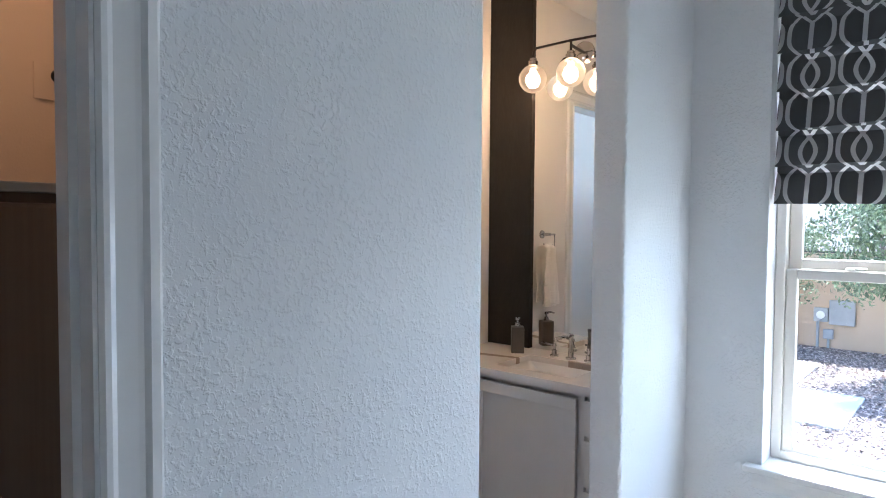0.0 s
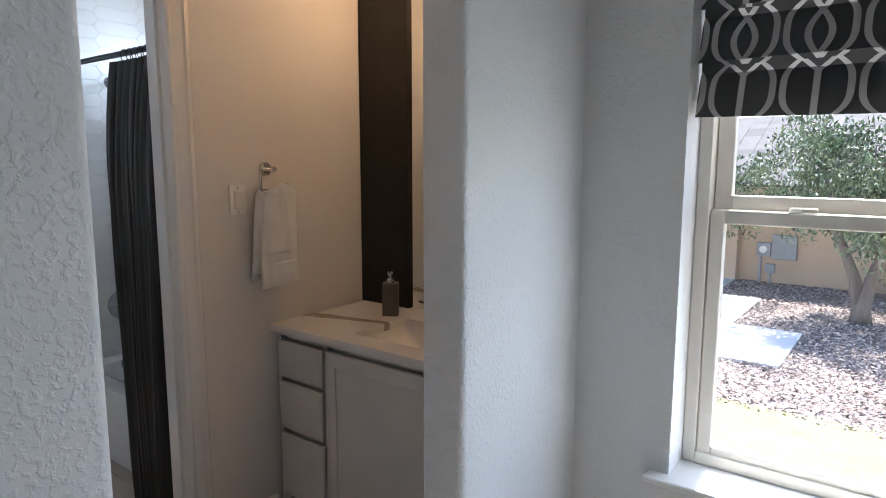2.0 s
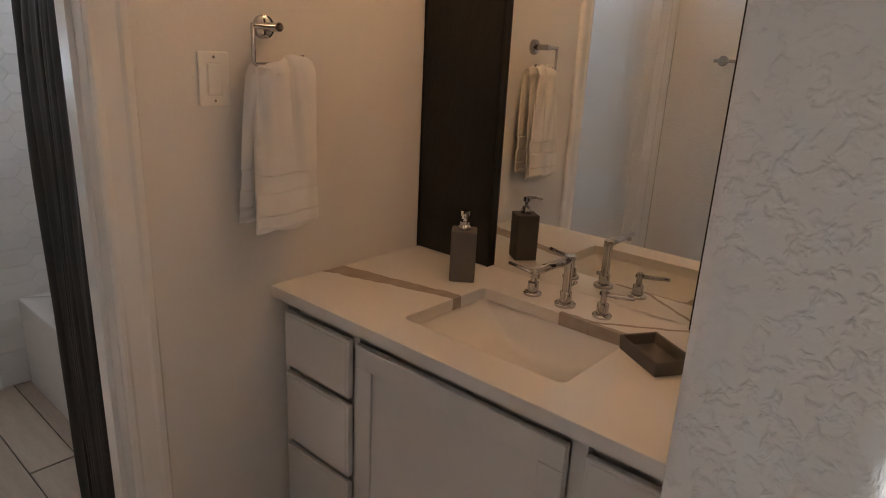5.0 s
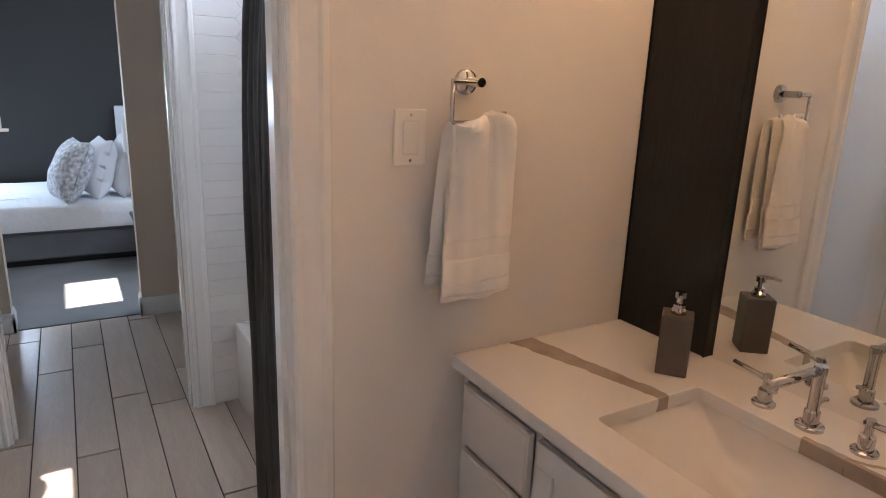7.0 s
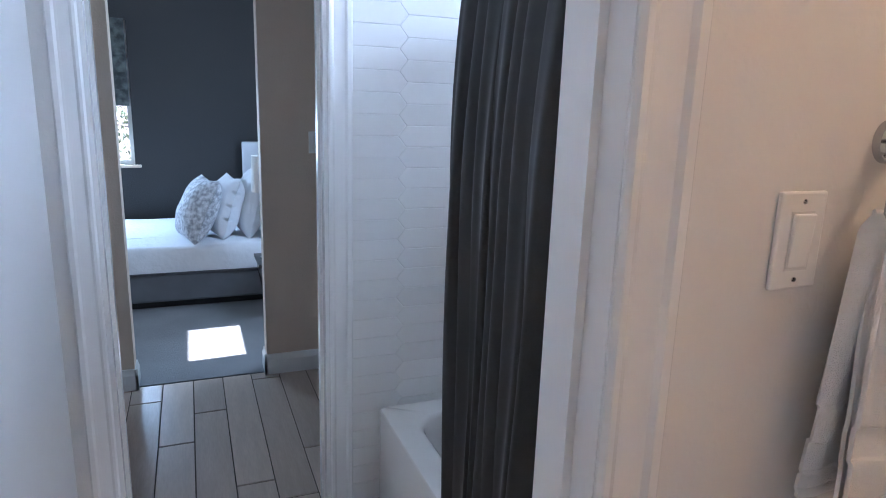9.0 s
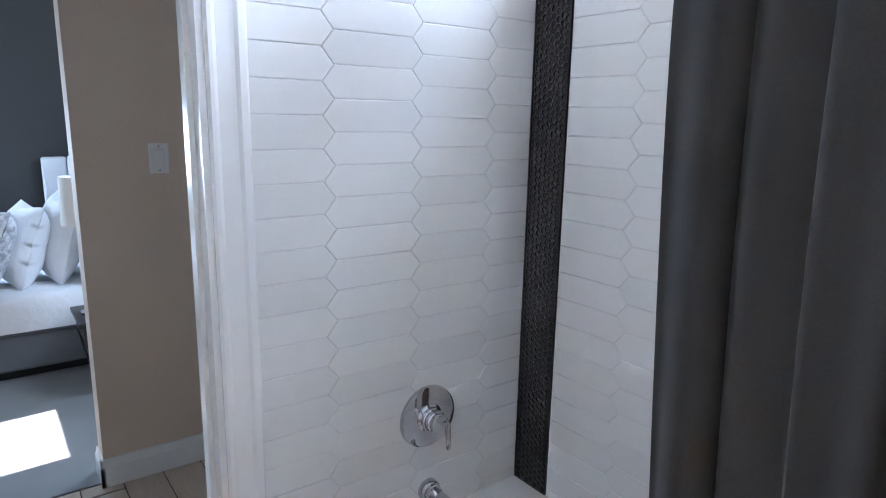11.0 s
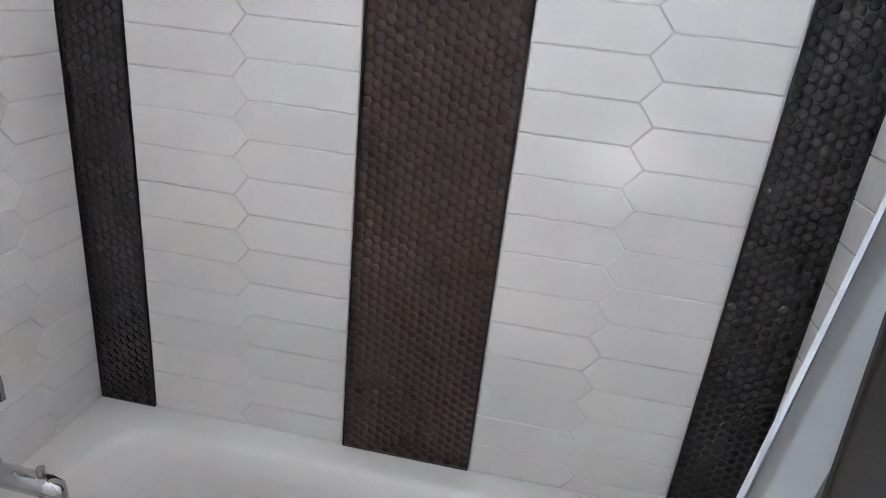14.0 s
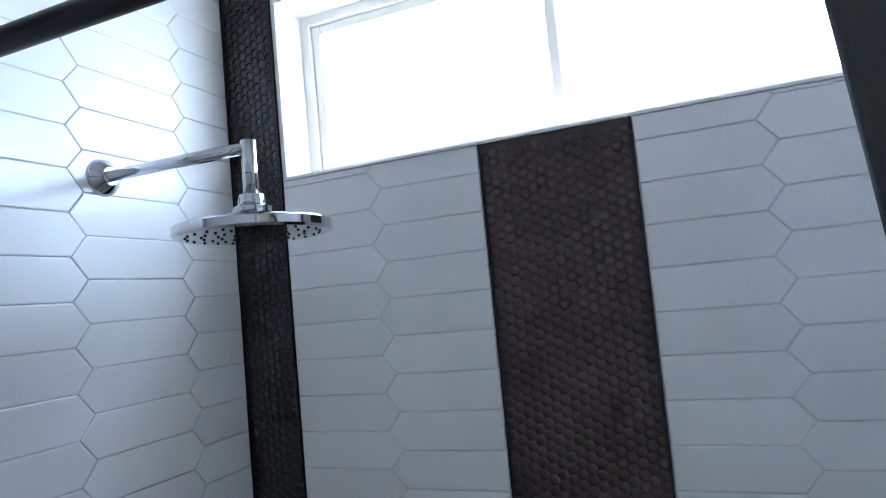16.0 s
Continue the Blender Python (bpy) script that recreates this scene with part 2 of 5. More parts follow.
def pipe(bm, points, r, seg=12):
    """A bent tube through the points."""
    points = [Vector(p) for p in points]
    rings = []
    side = None
    for i, p in enumerate(points):
        way = (points[min(i + 1, len(points) - 1)] - points[max(i - 1, 0)]).normalized()
        if side is None:
            side = way.orthogonal().normalized()
        side = (side - way * side.dot(way)).normalized()
        up = way.cross(side)
        rr = r[i] if isinstance(r, (list, tuple)) else r
        rings.append([bm.verts.new(p + (side * math.cos(a) + up * math.sin(a)) * rr) for a in [2 * math.pi * k / seg for k in range(seg)]])
    for a, b in zip(rings, rings[1:]):
        for i in range(seg):
            bm.faces.new((a[i], a[(i + 1) % seg], b[(i + 1) % seg], b[i]))
    bm.faces.new(rings[0][::-1])
    bm.faces.new(rings[-1])
    return bm


def lathe(bm, profile, m=Matrix.Identity(4), seg=28):
    """A turned shape: (radius, height) points about the z axis of m."""
    rings = []
    for r, z in profile:
        if r < 1e-5:
            rings.append([bm.verts.new(m @ Vector((0, 0, z)))])
        else:
            rings.append([bm.verts.new(m @ Vector((r * math.cos(2 * math.pi * k / seg), r * math.sin(2 * math.pi * k / seg), z))) for k in range(seg)])
    for a, b in zip(rings, rings[1:]):
        for i in range(seg):
            j = (i + 1) % seg
            if len(a) == 1 and len(b) == 1:
                continue
            if len(a) == 1:
                bm.faces.new((a[0], b[j], b[i]))
            elif len(b) == 1:
                bm.faces.new((a[i], a[j], b[0]))
            else:
                bm.faces.new((a[i], a[j], b[j], b[i]))
    bmesh.ops.recalc_face_normals(bm, faces=bm.faces[:])
    return bm


def grid(bm, place, us, vs, closed=False):
    rows = [[bm.verts.new(place(u, v)) for v in vs] for u in us]
    for a, b in zip(rows, rows[1:] + ([rows[0]] if closed else [])):
        for i in range(len(vs) - 1):
            bm.faces.new((a[i], a[i + 1], b[i + 1], b[i]))
    return rows


def thick(bm, depth):
    """Gives an open sheet a thickness."""
    bm.normal_update()
    front, rim = bm.faces[:], [e for e in bm.edges if len(e.link_faces) == 1]
    back = {v: bm.verts.new(v.co - v.normal * depth) for v in bm.verts[:]}
    for f in front:
        bm.faces.new([back[v] for v in reversed(f.verts[:])])
    for e in rim:
        a, b = e.verts
        bm.faces.new((a, b, back[b], back[a]))
    bmesh.ops.recalc_face_normals(bm, faces=bm.faces[:])
    return bm


def thing(name, at, label, category, group=""):
    ob = new(name)
    ob.location = at
    ob.empty_display_size = 0.1
    return tagged(ob, label, category, group)


def origin_of(ob):
    spot = Vector((0, 0, 0))
    while ob is not None:
        spot += ob.location
        ob = ob.parent
    return spot


def part(name, bm, mat, parent=None, label="", smooth=False):
    """Links a bmesh, given in world coordinates, as one mesh object."""
    if smooth:
        for f in bm.faces:
            f.smooth = True
        for e in bm.edges:
            if len(e.link_faces) == 2 and e.calc_face_angle(0) > 0.7:
                e.smooth = False
    lo = [min(v.co[i] for v in bm.verts) for i in range(3)]
    hi = [max(v.co[i] for v in bm.verts) for i in range(3)]
    centre = Vector(((lo[0] + hi[0]) / 2, (lo[1] + hi[1]) / 2, lo[2]))
    bmesh.ops.translate(bm, verts=bm.verts[:], vec=-centre)
    mesh = bpy.data.meshes.new(name)
    bm.to_mesh(mesh)
    bm.free()
    mesh.materials.append(mat)
    ob = new(name, mesh)
    ob.location = centre - origin_of(parent)
    ob.parent = parent
    if label:
        tagged(ob, label)
    return ob


def structure(name, bm, mat, label, category, smooth=False):
    return tagged(part(name, bm, mat, None, "", smooth), label, category, kind="structure")


def span(a, b, n):
    return [a + (b - a) * i / n for i in range(n + 1)]


def arc(cx, cy, r, a0, a1, n=5):
    return [(cx + r * math.cos(radians(a0 + (a1 - a0) * i / n)), cy + r * math.sin(radians(a0 + (a1 - a0) * i / n))) for i in range(n + 1)]


# ---- large structure ----
CEIL = 3.05
FRONT, REAR = -1.335, -1.215          # the two faces of the wall with the wide opening
R = 0.019                             # bullnose corners

structure("floor", boxes([(-4.6, 0.15, -4.6, 3.03, -0.12, -0.006)]), FLOOR_GROUT, "dark grout bed under wood-look plank tiles", "floor")
structure("floor_bedroom", boxes([(-3.8, 0.15, 3.03, 6.0, -0.12, 0.004)]), CARPET, "grey-blue cut-pile bedroom carpet with a sun patch", "carpet")
structure("ceiling", boxes([(-4.6, 0.20, -4.6, 6.0, CEIL, CEIL + 0.12)]), CEILING, "plain white painted ceiling", "ceiling")

bm = bmesh.new()
prism(bm, [(-2.676, FRONT), *arc(-1.825 - R, FRONT + R, R, -90, 0), (-1.825, 0.0), (-1.825, 0.0), (-1.95, 0.0), (-1.95, REAR), (-2.676, REAR)][:8] + [(-1.95, 0.0), (-1.95, REAR), (-2.676, REAR)], 0, CEIL)
structure("wall_west", bm, WALL, "pale textured drywall with a rounded corner", "wall", True)
bm = bmesh.new()
prism(bm, [(0.15, REAR), *arc(-1.072 + R, REAR - R, R, 90, 180), *arc(-1.072 + R, FRONT + R, R, 180, 270), (0.15, FRONT)], 0, CEIL)
structure("wall_stub", bm, WALL, "short textured drywall with a rounded bullnose end", "wall", True)
structure("wall_door_head", boxes([(-3.60, -2.676, FRONT, REAR, 2.42, CEIL), (-4.6, -3.60, FRONT, REAR, 0, CEIL)]), WALL, "pale textured drywall beside a doorway", "wall")
WY0, WY1, WZ0, WZ1 = -2.86, -1.620, 0.685, 2.46
structure("wall_window", boxes([(-0.49, -0.29, -4.6, WY0, 0, CEIL), (-0.49, -0.29, WY1, FRONT, 0, CEIL), (-0.49, -0.29, WY0, WY1, 0, WZ0), (-0.49, -0.29, WY0, WY1, WZ1, CEIL)]),
          WALL, "pale painted wall around a tall window", "wall")
structure("wall_south", boxes([(-4.6, -0.29, -4.75, -4.6, 0, CEIL)]), WALL, "plain pale painted wall", "wall")
structure("wall_far_west", boxes([(-4.75, -4.6, -4.6, 6.0, 0, CEIL)]), WALL, "plain pale painted wall", "wall")
BY0, BY1, BZ0, BZ1 = 0.333, 1.50, 2.0, 2.40
SY0, SY1, SZ0, SZ1 = 3.39, 3.95, 1.585, 2.27
structure("wall_outer", boxes([(0, 0.15, REAR, BY0, 0, CEIL), (0, 0.15, BY0, BY1, 0, BZ0), (0, 0.15, BY0, BY1, BZ1, CEIL), (0, 0.15, BY1, SY0, 0, CEIL),
                               (0, 0.15, SY0, SY1, 0, SZ0), (0, 0.15, SY0, SY1, SZ1, CEIL), (0, 0.15, SY1, 6.0, 0, CEIL)]), WALL_BATH, "white painted outer wall with a high window", "wall")
DX0, DX1 = -1.625, -0.948             # doorway between vanity and bath
HX0, HX1 = -1.646, -0.925              # doorway between bath and hall
VALVE = 1.645
structure("wall_towel", boxes([(DX1, -0.80, 0, 0.12, 0, CEIL)]), WALL_BATH, "cream painted partition lit by warm bulbs", "wall")
structure("wall_alcove_end", boxes([(-0.80, 0.0, 0, 0.205, 0, CEIL)]), WALL_BATH, "cream painted thick wall behind the tub's end", "wall")
structure("wall_bath_door_head", boxes([(DX0, DX1, 0, 0.12, 2.42, CEIL)]), WALL_BATH, "cream painted wall above the bath doorway", "wall")
structure("wall_bath_door_side", boxes([(-1.825, DX0, 0.002, 0.12, 0, CEIL)]), WALL_BATH, "cream painted wall beside the bath doorway", "wall")
structure("wall_valve", boxes([(HX1, 0.0, VALVE + 0.012, 1.775, 0, CEIL), (HX0, HX1, VALVE + 0.012, 1.775, 2.42, CEIL), (-1.95, HX0, VALVE + 0.012, 1.775, 0, CEIL)]),
          WALL_BATH, "white painted wall between bath and hall", "wall")
structure("wall_bath_west", boxes([(-1.90, -1.775, 0.12, VALVE + 0.012, 0, CEIL)]), WALL_BATH, "white painted bathroom side wall", "wall")
structure("wall_hall_west", boxes([(-1.90, -1.78, 1.775, 3.0, 0, CEIL)]), WALL_BATH, "pale painted hall wall", "wall")
structure("wall_bedroom", boxes([(-1.015, 0.0, 3.0, 3.12, 0, CEIL), (-4.6, -1.70, 3.0, 3.12, 0, CEIL), (-1.70, -1.015, 3.0, 3.12, 2.6, CEIL)]), WALL_TAN, "taupe painted hall wall with white baseboard", "wall")
NX0, NX1, NZ0, NZ1 = -2.75, -1.825, 0.945, 2.185
structure("wall_north", boxes([(-4.6, NX0, 5.8, 5.95, 0, CEIL), (NX1, 0.0, 5.8, 5.95, 0, CEIL), (NX0, NX1, 5.8, 5.95, 0, NZ0), (NX0, NX1, 5.8, 5.95, NZ1, CEIL)]), WALL_DARK,
          "charcoal painted bedroom wall", "wall")
structure("wall_closet", boxes([(-4.6, -1.95, 0.9, 1.0, 0, CEIL)]), WALL_TAN, "tan painted closet wall in warm light", "wall")

# mouldings
CASE = [(0, 0), (0.086, 0), (0.086, 0.010), (0.080, 0.016), (0.066, 0.018), (0.058, 0.013), (0.050, 0.012), (0.022, 0.010), (0.014, 0.014), (0.006, 0.014), (0, 0.008)]


def casing(name, x_inner, outward, y_face, facing, head=None, label="white moulded door casing"):
    """Upright door trim whose profile starts at the opening's edge."""
    bm = bmesh.new()
    extrude_profile(bm, CASE, lambda u, v, w: (x_inner + outward * u, y_face + facing * v, w), (0.0, 2.42))
    if head is not None:
        extrude_profile(bm, CASE, lambda u, v, w: (w, y_face + facing * v, 2.42 + u), (x_inner + outward * 0.086, head))
    return structure(name, bm, TRIM, label, "door trim", False)


def jamb(name, x0, x1, y0, y1):
    """The lining of a doorway with its stop."""
    bm = boxes([(x0 - 0.001, x0 + 0.014, y0 - 0.004, y1 + 0.004, 0, 2.42), (x1 - 0.014, x1 + 0.001, y0 - 0.004, y1 + 0.004, 0, 2.42), (x0 + 0.014, x1 - 0.014, y0 - 0.004, y1 + 0.004, 2.405, 2.42),
                (x0 + 0.014, x0 + 0.026, y0 + 0.04, y0 + 0.075, 0, 2.405), (x1 - 0.026, x1 - 0.014, y0 + 0.04, y0 + 0.075, 0, 2.405)])
    return structure(name, bm, TRIM, "glossy white painted door jamb", "door trim")


jamb("door_jamb_1", DX0, DX1, 0.0, 0.12)
casing("trim_1", -0.961, 1, 0.0, -1, DX0)
casing("trim_2", DX0, -1, 0.002, -1)
jamb("door_jamb_2", HX0, HX1, VALVE + 0.012, 1.775)
casing("trim_3", HX1, 1, VALVE + 0.010, -1, HX0)
casing("trim_4", HX0, -1, VALVE + 0.012, -1)
casing("trim_5", HX1, 1, 1.775, 1)
casing("trim_6", HX0, -1, 1.775, 1)
jamb("door_jamb_3", -3.60, -2.676, FRONT, REAR)
casing("trim_7", -2.684, 1, FRONT, -1, -3.6)

SKIRT = [(0, 0), (0.014, 0), (0.014, 0.085), (0.010, 0.100), (0.006, 0.118), (0, 0.120)]


def skirting(name, a, b, normal):
    a, b, n = Vector((*a, 0)), Vector((*b, 0)), Vector((*normal, 0))
    bm = bmesh.new()
    extrude_profile(bm, SKIRT, lambda u, v, w: a.lerp(b, w) + n * u + Vector((0, 0, v)), (0.0, 1.0))
    return structure(name, bm, TRIM, "white moulded baseboard", "baseboard")


skirting("baseboard_1", (-1.029, 3.0), (0, 3.0), (0, -1))
skirting("baseboard_2", (-1.015, 3.134), (-1.015, 2.986), (-1, 0))
skirting("baseboard_3", (-1.78, 1.865), (-1.78, 2.986), (1, 0))
skirting("baseboard_4", (-1.686, 3.0), (-1.766, 3.0), (0, -1))
skirting("baseboard_5", (-1.70, 2.986), (-1.70, 3.134), (1, 0))
skirting("baseboard_6", (-1.775, 0.15), (-1.775, VALVE - 0.01), (1, 0))
skirting("baseboard_7", (-2.61, FRONT), (-1.84, FRONT), (0, -1))
skirting("baseboard_8", (-1.07, FRONT), (-0.49, FRONT), (0, -1))
skirting("baseboard_9", (-0.49, FRONT), (-0.49, -4.6), (-1, 0))
skirting("baseboard_10", (-1.825, REAR), (-1.825, -0.02), (1, 0))
skirting("baseboard_11", (-0.92, 0.0), (-0.56, 0.0), (0, -1))


# ---- tiles of the bath alcove ----
ROW, PITCH, TIP = 0.0746, 0.240, 0.015
DECK = 0.39


def clip(poly, lo, hi, axis):
    """A plan polygon cut to lo..hi along one axis."""
    for bound, sign in ((lo, 1), (hi, -1)):
        out = []
        for i, p in enumerate(poly):
            q = poly[(i + 1) % len(poly)]
            a, b = sign * (p[axis] - bound), sign * (q[axis] - bound)
            if a >= 0:
                out.append(p)
            if a * b < 0:
                f = a / (a - b)
                out.append((p[0] + f * (q[0] - p[0]), p[1] + f * (q[1] - p[1])))
        poly = out
        if len(poly) < 3:
            return []
    return poly


def tile_mesh(poly, proud=0.006, bevel=0.0022):
    """A flat piece with eased edges, in its own u, v plane with w outward."""
    cx, cy = sum(p[0] for p in poly) / len(poly), sum(p[1] for p in poly) / len(poly)
    n = len(poly)
    area = sum(poly[i][0] * poly[(i + 1) % n][1] - poly[(i + 1) % n][0] * poly[i][1] for i in range(n))
    if area < 0:
        poly = poly[::-1]

    def inset(d):
        lines = []
        for i in range(n):
            (x0, y0), (x1, y1) = poly[i], poly[(i + 1) % n]
            L = math.hypot(x1 - x0, y1 - y0) or 1e-9
            nx, ny = -(y1 - y0) / L, (x1 - x0) / L
            lines.append((nx, ny, nx * x0 + ny * y0 + d))
        out = []
        for i in range(n):
            a, b = lines[i - 1], lines[i]
            det = a[0] * b[1] - a[1] * b[0]
            if abs(det) < 1e-6:
                out.append((poly[i][0] + b[0] * d, poly[i][1] + b[1] * d))
            else:
                out.append(((a[2] * b[1] - a[1] * b[2]) / det, (a[0] * b[2] - a[2] * b[0]) / det))
        return out

    verts = [(u - cx, v - cy, w) for ring, w in ((inset(0.0005), -0.004), (inset(0.0005), proud - bevel * 0.75), (inset(0.0005 + bevel * 0.35), proud - bevel * 0.25), (inset(0.0005 + bevel * 1.2), proud)) for u, v in ring]
    faces = [(r * n + i, r * n + (i + 1) % n, (r + 1) * n + (i + 1) % n, (r + 1) * n + i) for r in (0, 1, 2) for i in range(n)]
    faces.append(tuple(range(3 * n, 4 * n)))
    mesh = bpy.data.meshes.new("tile")
    mesh.from_pydata(verts, [], faces)
    mesh.materials.append(TILE)
    return mesh, (cx, cy)


TILE_MESHES = {}


def picket_field(parent, place, u0, u1, v0, v1, seam, first):
    """Long hexagonal tiles over u0..u1, v0..v1: seams at seam + n * PITCH, joints of the column before the seam through v = first."""
    rnd = random.Random(int((u0 + v0 + seam) * 1000))
    for col in range(-8, 9):
        a, b = seam + (col - 1) * PITCH, seam + col * PITCH
        if b + TIP < u0 or a - TIP > u1:
            continue
        shift = 0 if col % 2 == 0 else ROW / 2
        base = first + shift - ROW * 60
        for k in range(120):
            z = base + k * ROW
            if z + ROW < v0 or z > v1:
                continue
            poly = [(a + TIP, z), (b - TIP, z), (b + TIP, z + ROW / 2), (b - TIP, z + ROW), (a + TIP, z + ROW), (a - TIP, z + ROW / 2)]
            poly = clip(clip(poly, u0, u1, 0), v0, v1, 1) if poly else []
            if len(poly) < 3:
                continue
            cu, cv = sum(p[0] for p in poly) / len(poly), sum(p[1] for p in poly) / len(poly)
            key = tuple(sorted((round(p[0] - cu, 3), round(p[1] - cv, 3)) for p in poly))
            if key not in TILE_MESHES:
                TILE_MESHES[key] = tile_mesh(poly)[0]
            ob = new("tile", TILE_MESHES[key])
            lift = rnd.uniform(-0.0004, 0.0004)
            ob.matrix_world = place(cu, cv, lift)
            ob.parent = parent
            ob.matrix_parent_inverse = parent.matrix_world.inverted()


def basis(origin, u, v, w):
    m = Matrix((u, v, w)).transposed().to_4x4()
    m.translation = origin
    return m


def moved(parent):
    parent.matrix_world = Matrix.Translation(parent.location)
    return parent


TOP = 2.62
XT = -0.030
valve_field = moved(structure("wall_tile_valve", boxes([(-0.848, 0.0, VALVE + 0.0028, VALVE + 0.014, 0.0, TOP)]), GROUT, "white elongated hexagon wall tiles behind the tub valve", "tiled wall"))
long_field = moved(structure("wall_tile_long", boxes([(XT + 0.0028, 0.001, 0.36, 0.775, DECK - 0.1, BZ0), (XT + 0.0028, 0.001, 1.06, 1.51, DECK - 0.1, BZ0), (XT + 0.0028, 0.001, 0.36, 1.51, BZ1, TOP), (XT + 0.0028, 0.001, 1.5, 1.51, BZ0, BZ1)]),
                         GROUT, "white elongated hexagon wall tiles under a high window", "tiled wall"))
end_field = moved(structure("wall_tile_end", boxes([(-0.80, 0.0, 0.2, 0.2122, 0.0, TOP)]), GROUT, "white elongated hexagon wall tiles at the tub's end", "tiled wall"))

# penny-round strips
PENNY_STEP, PENNY_R = 0.0200, 0.0097


def penny_spots(y0, y1, z0, z1):
    """Discs in upright columns, every other column half a step up."""
    wide = PENNY_STEP * 0.866
    n = int((y1 - y0 - 2 * PENNY_R - 0.001) / wide) + 1
    side = ((y1 - y0) - (n - 1) * wide) / 2
    for i in range(n):
        z = z0 + PENNY_R + 0.001 + (i % 2) * PENNY_STEP / 2
        while z + PENNY_R < z1:
            yield y0 + side + i * wide, z
            z += PENNY_STEP


def penny_shape(seg=12):
    rings = [(PENNY_R, -0.003), (PENNY_R, 0.0006), (PENNY_R * 0.90, 0.0020), (PENNY_R * 0.55, 0.0030)]
    verts = [(-w, r * math.cos(2 * math.pi * i / seg), r * math.sin(2 * math.pi * i / seg)) for r, w in rings for i in range(seg)]
    faces = [(k * seg + i, k * seg + i + seg, k * seg + (i + 1) % seg + seg, k * seg + (i + 1) % seg) for k in range(3) for i in range(seg)]
    faces.append(tuple(range(4 * seg - 1, 3 * seg - 1, -1)))
    return verts, faces


def penny_strip(name, y0, y1, z0, z1, mat_many, mat_one, singles, label):
    bm = boxes([(XT + 0.0018, 0.001, y0, y1, z0, z1)])
    box(bm, XT - 0.003, XT + 0.006, y0 + 0.004, y1 - 0.004, z0, z0 + 0.003)
    base = moved(structure(name, bm, BLACK_GROUT if mat_one == PENNY_BLACK else DARK_GROUT, label, "tile strip"))
    for a in (y0, y1 - 0.004):
        part("edge_trim", boxes([(XT - 0.003, XT + 0.0018, a, a + 0.004, z0, z1)]), BLACK_METAL, base)
    verts, faces = penny_shape()
    rnd = random.Random(7)
    one = bpy.data.meshes.new("penny_tile")
    one.from_pydata(verts, [], faces)
    one.materials.append(mat_one)
    for p in one.polygons:
        p.use_smooth = True
    vv, ff, made = [], [], 0
    for y, z in penny_spots(y0, y1, z0, z1):
        x = XT + 0.003 + rnd.uniform(-0.0006, 0.0006)
        if singles and singles[0] < z < singles[1] and made < 300:
            ob = new("penny_tile", one)
            ob.matrix_world = pose(x, y, z, rnd.uniform(0, 36), rnd.uniform(-3, 3), rnd.uniform(-3, 3))
            ob.parent = base
            ob.matrix_parent_inverse = base.matrix_world.inverted()
            made += 1
            continue
        n = len(vv)
        ty, tz = rnd.uniform(-0.06, 0.06), rnd.uniform(-0.06, 0.06)
        vv += [(x + a + ty * b + tz * c, y + b, z + c) for a, b, c in verts]
        ff += [tuple(i + n for i in f) for f in faces]
    many = bpy.data.meshes.new("penny_tiles")
    many.from_pydata(vv, [], ff)
    many.materials.append(mat_many)
    for p in many.polygons:
        p.use_smooth = True
    ob = new("penny_tiles", many)
    ob.parent = base
    ob.matrix_parent_inverse = base.matrix_world.inverted()
    tagged(ob, kind="stuff")
    return base


# ---- bath tub ----
def rounded(x0, x1, y0, y1, r, n=6):
    return [*arc(x1 - r, y1 - r, r, 0, 90, n), *arc(x0 + r, y1 - r, r, 90, 180, n), *arc(x0 + r, y0 + r, r, 180, 270, n), *arc(x1 - r, y0 + r, r, 270, 360, n)]


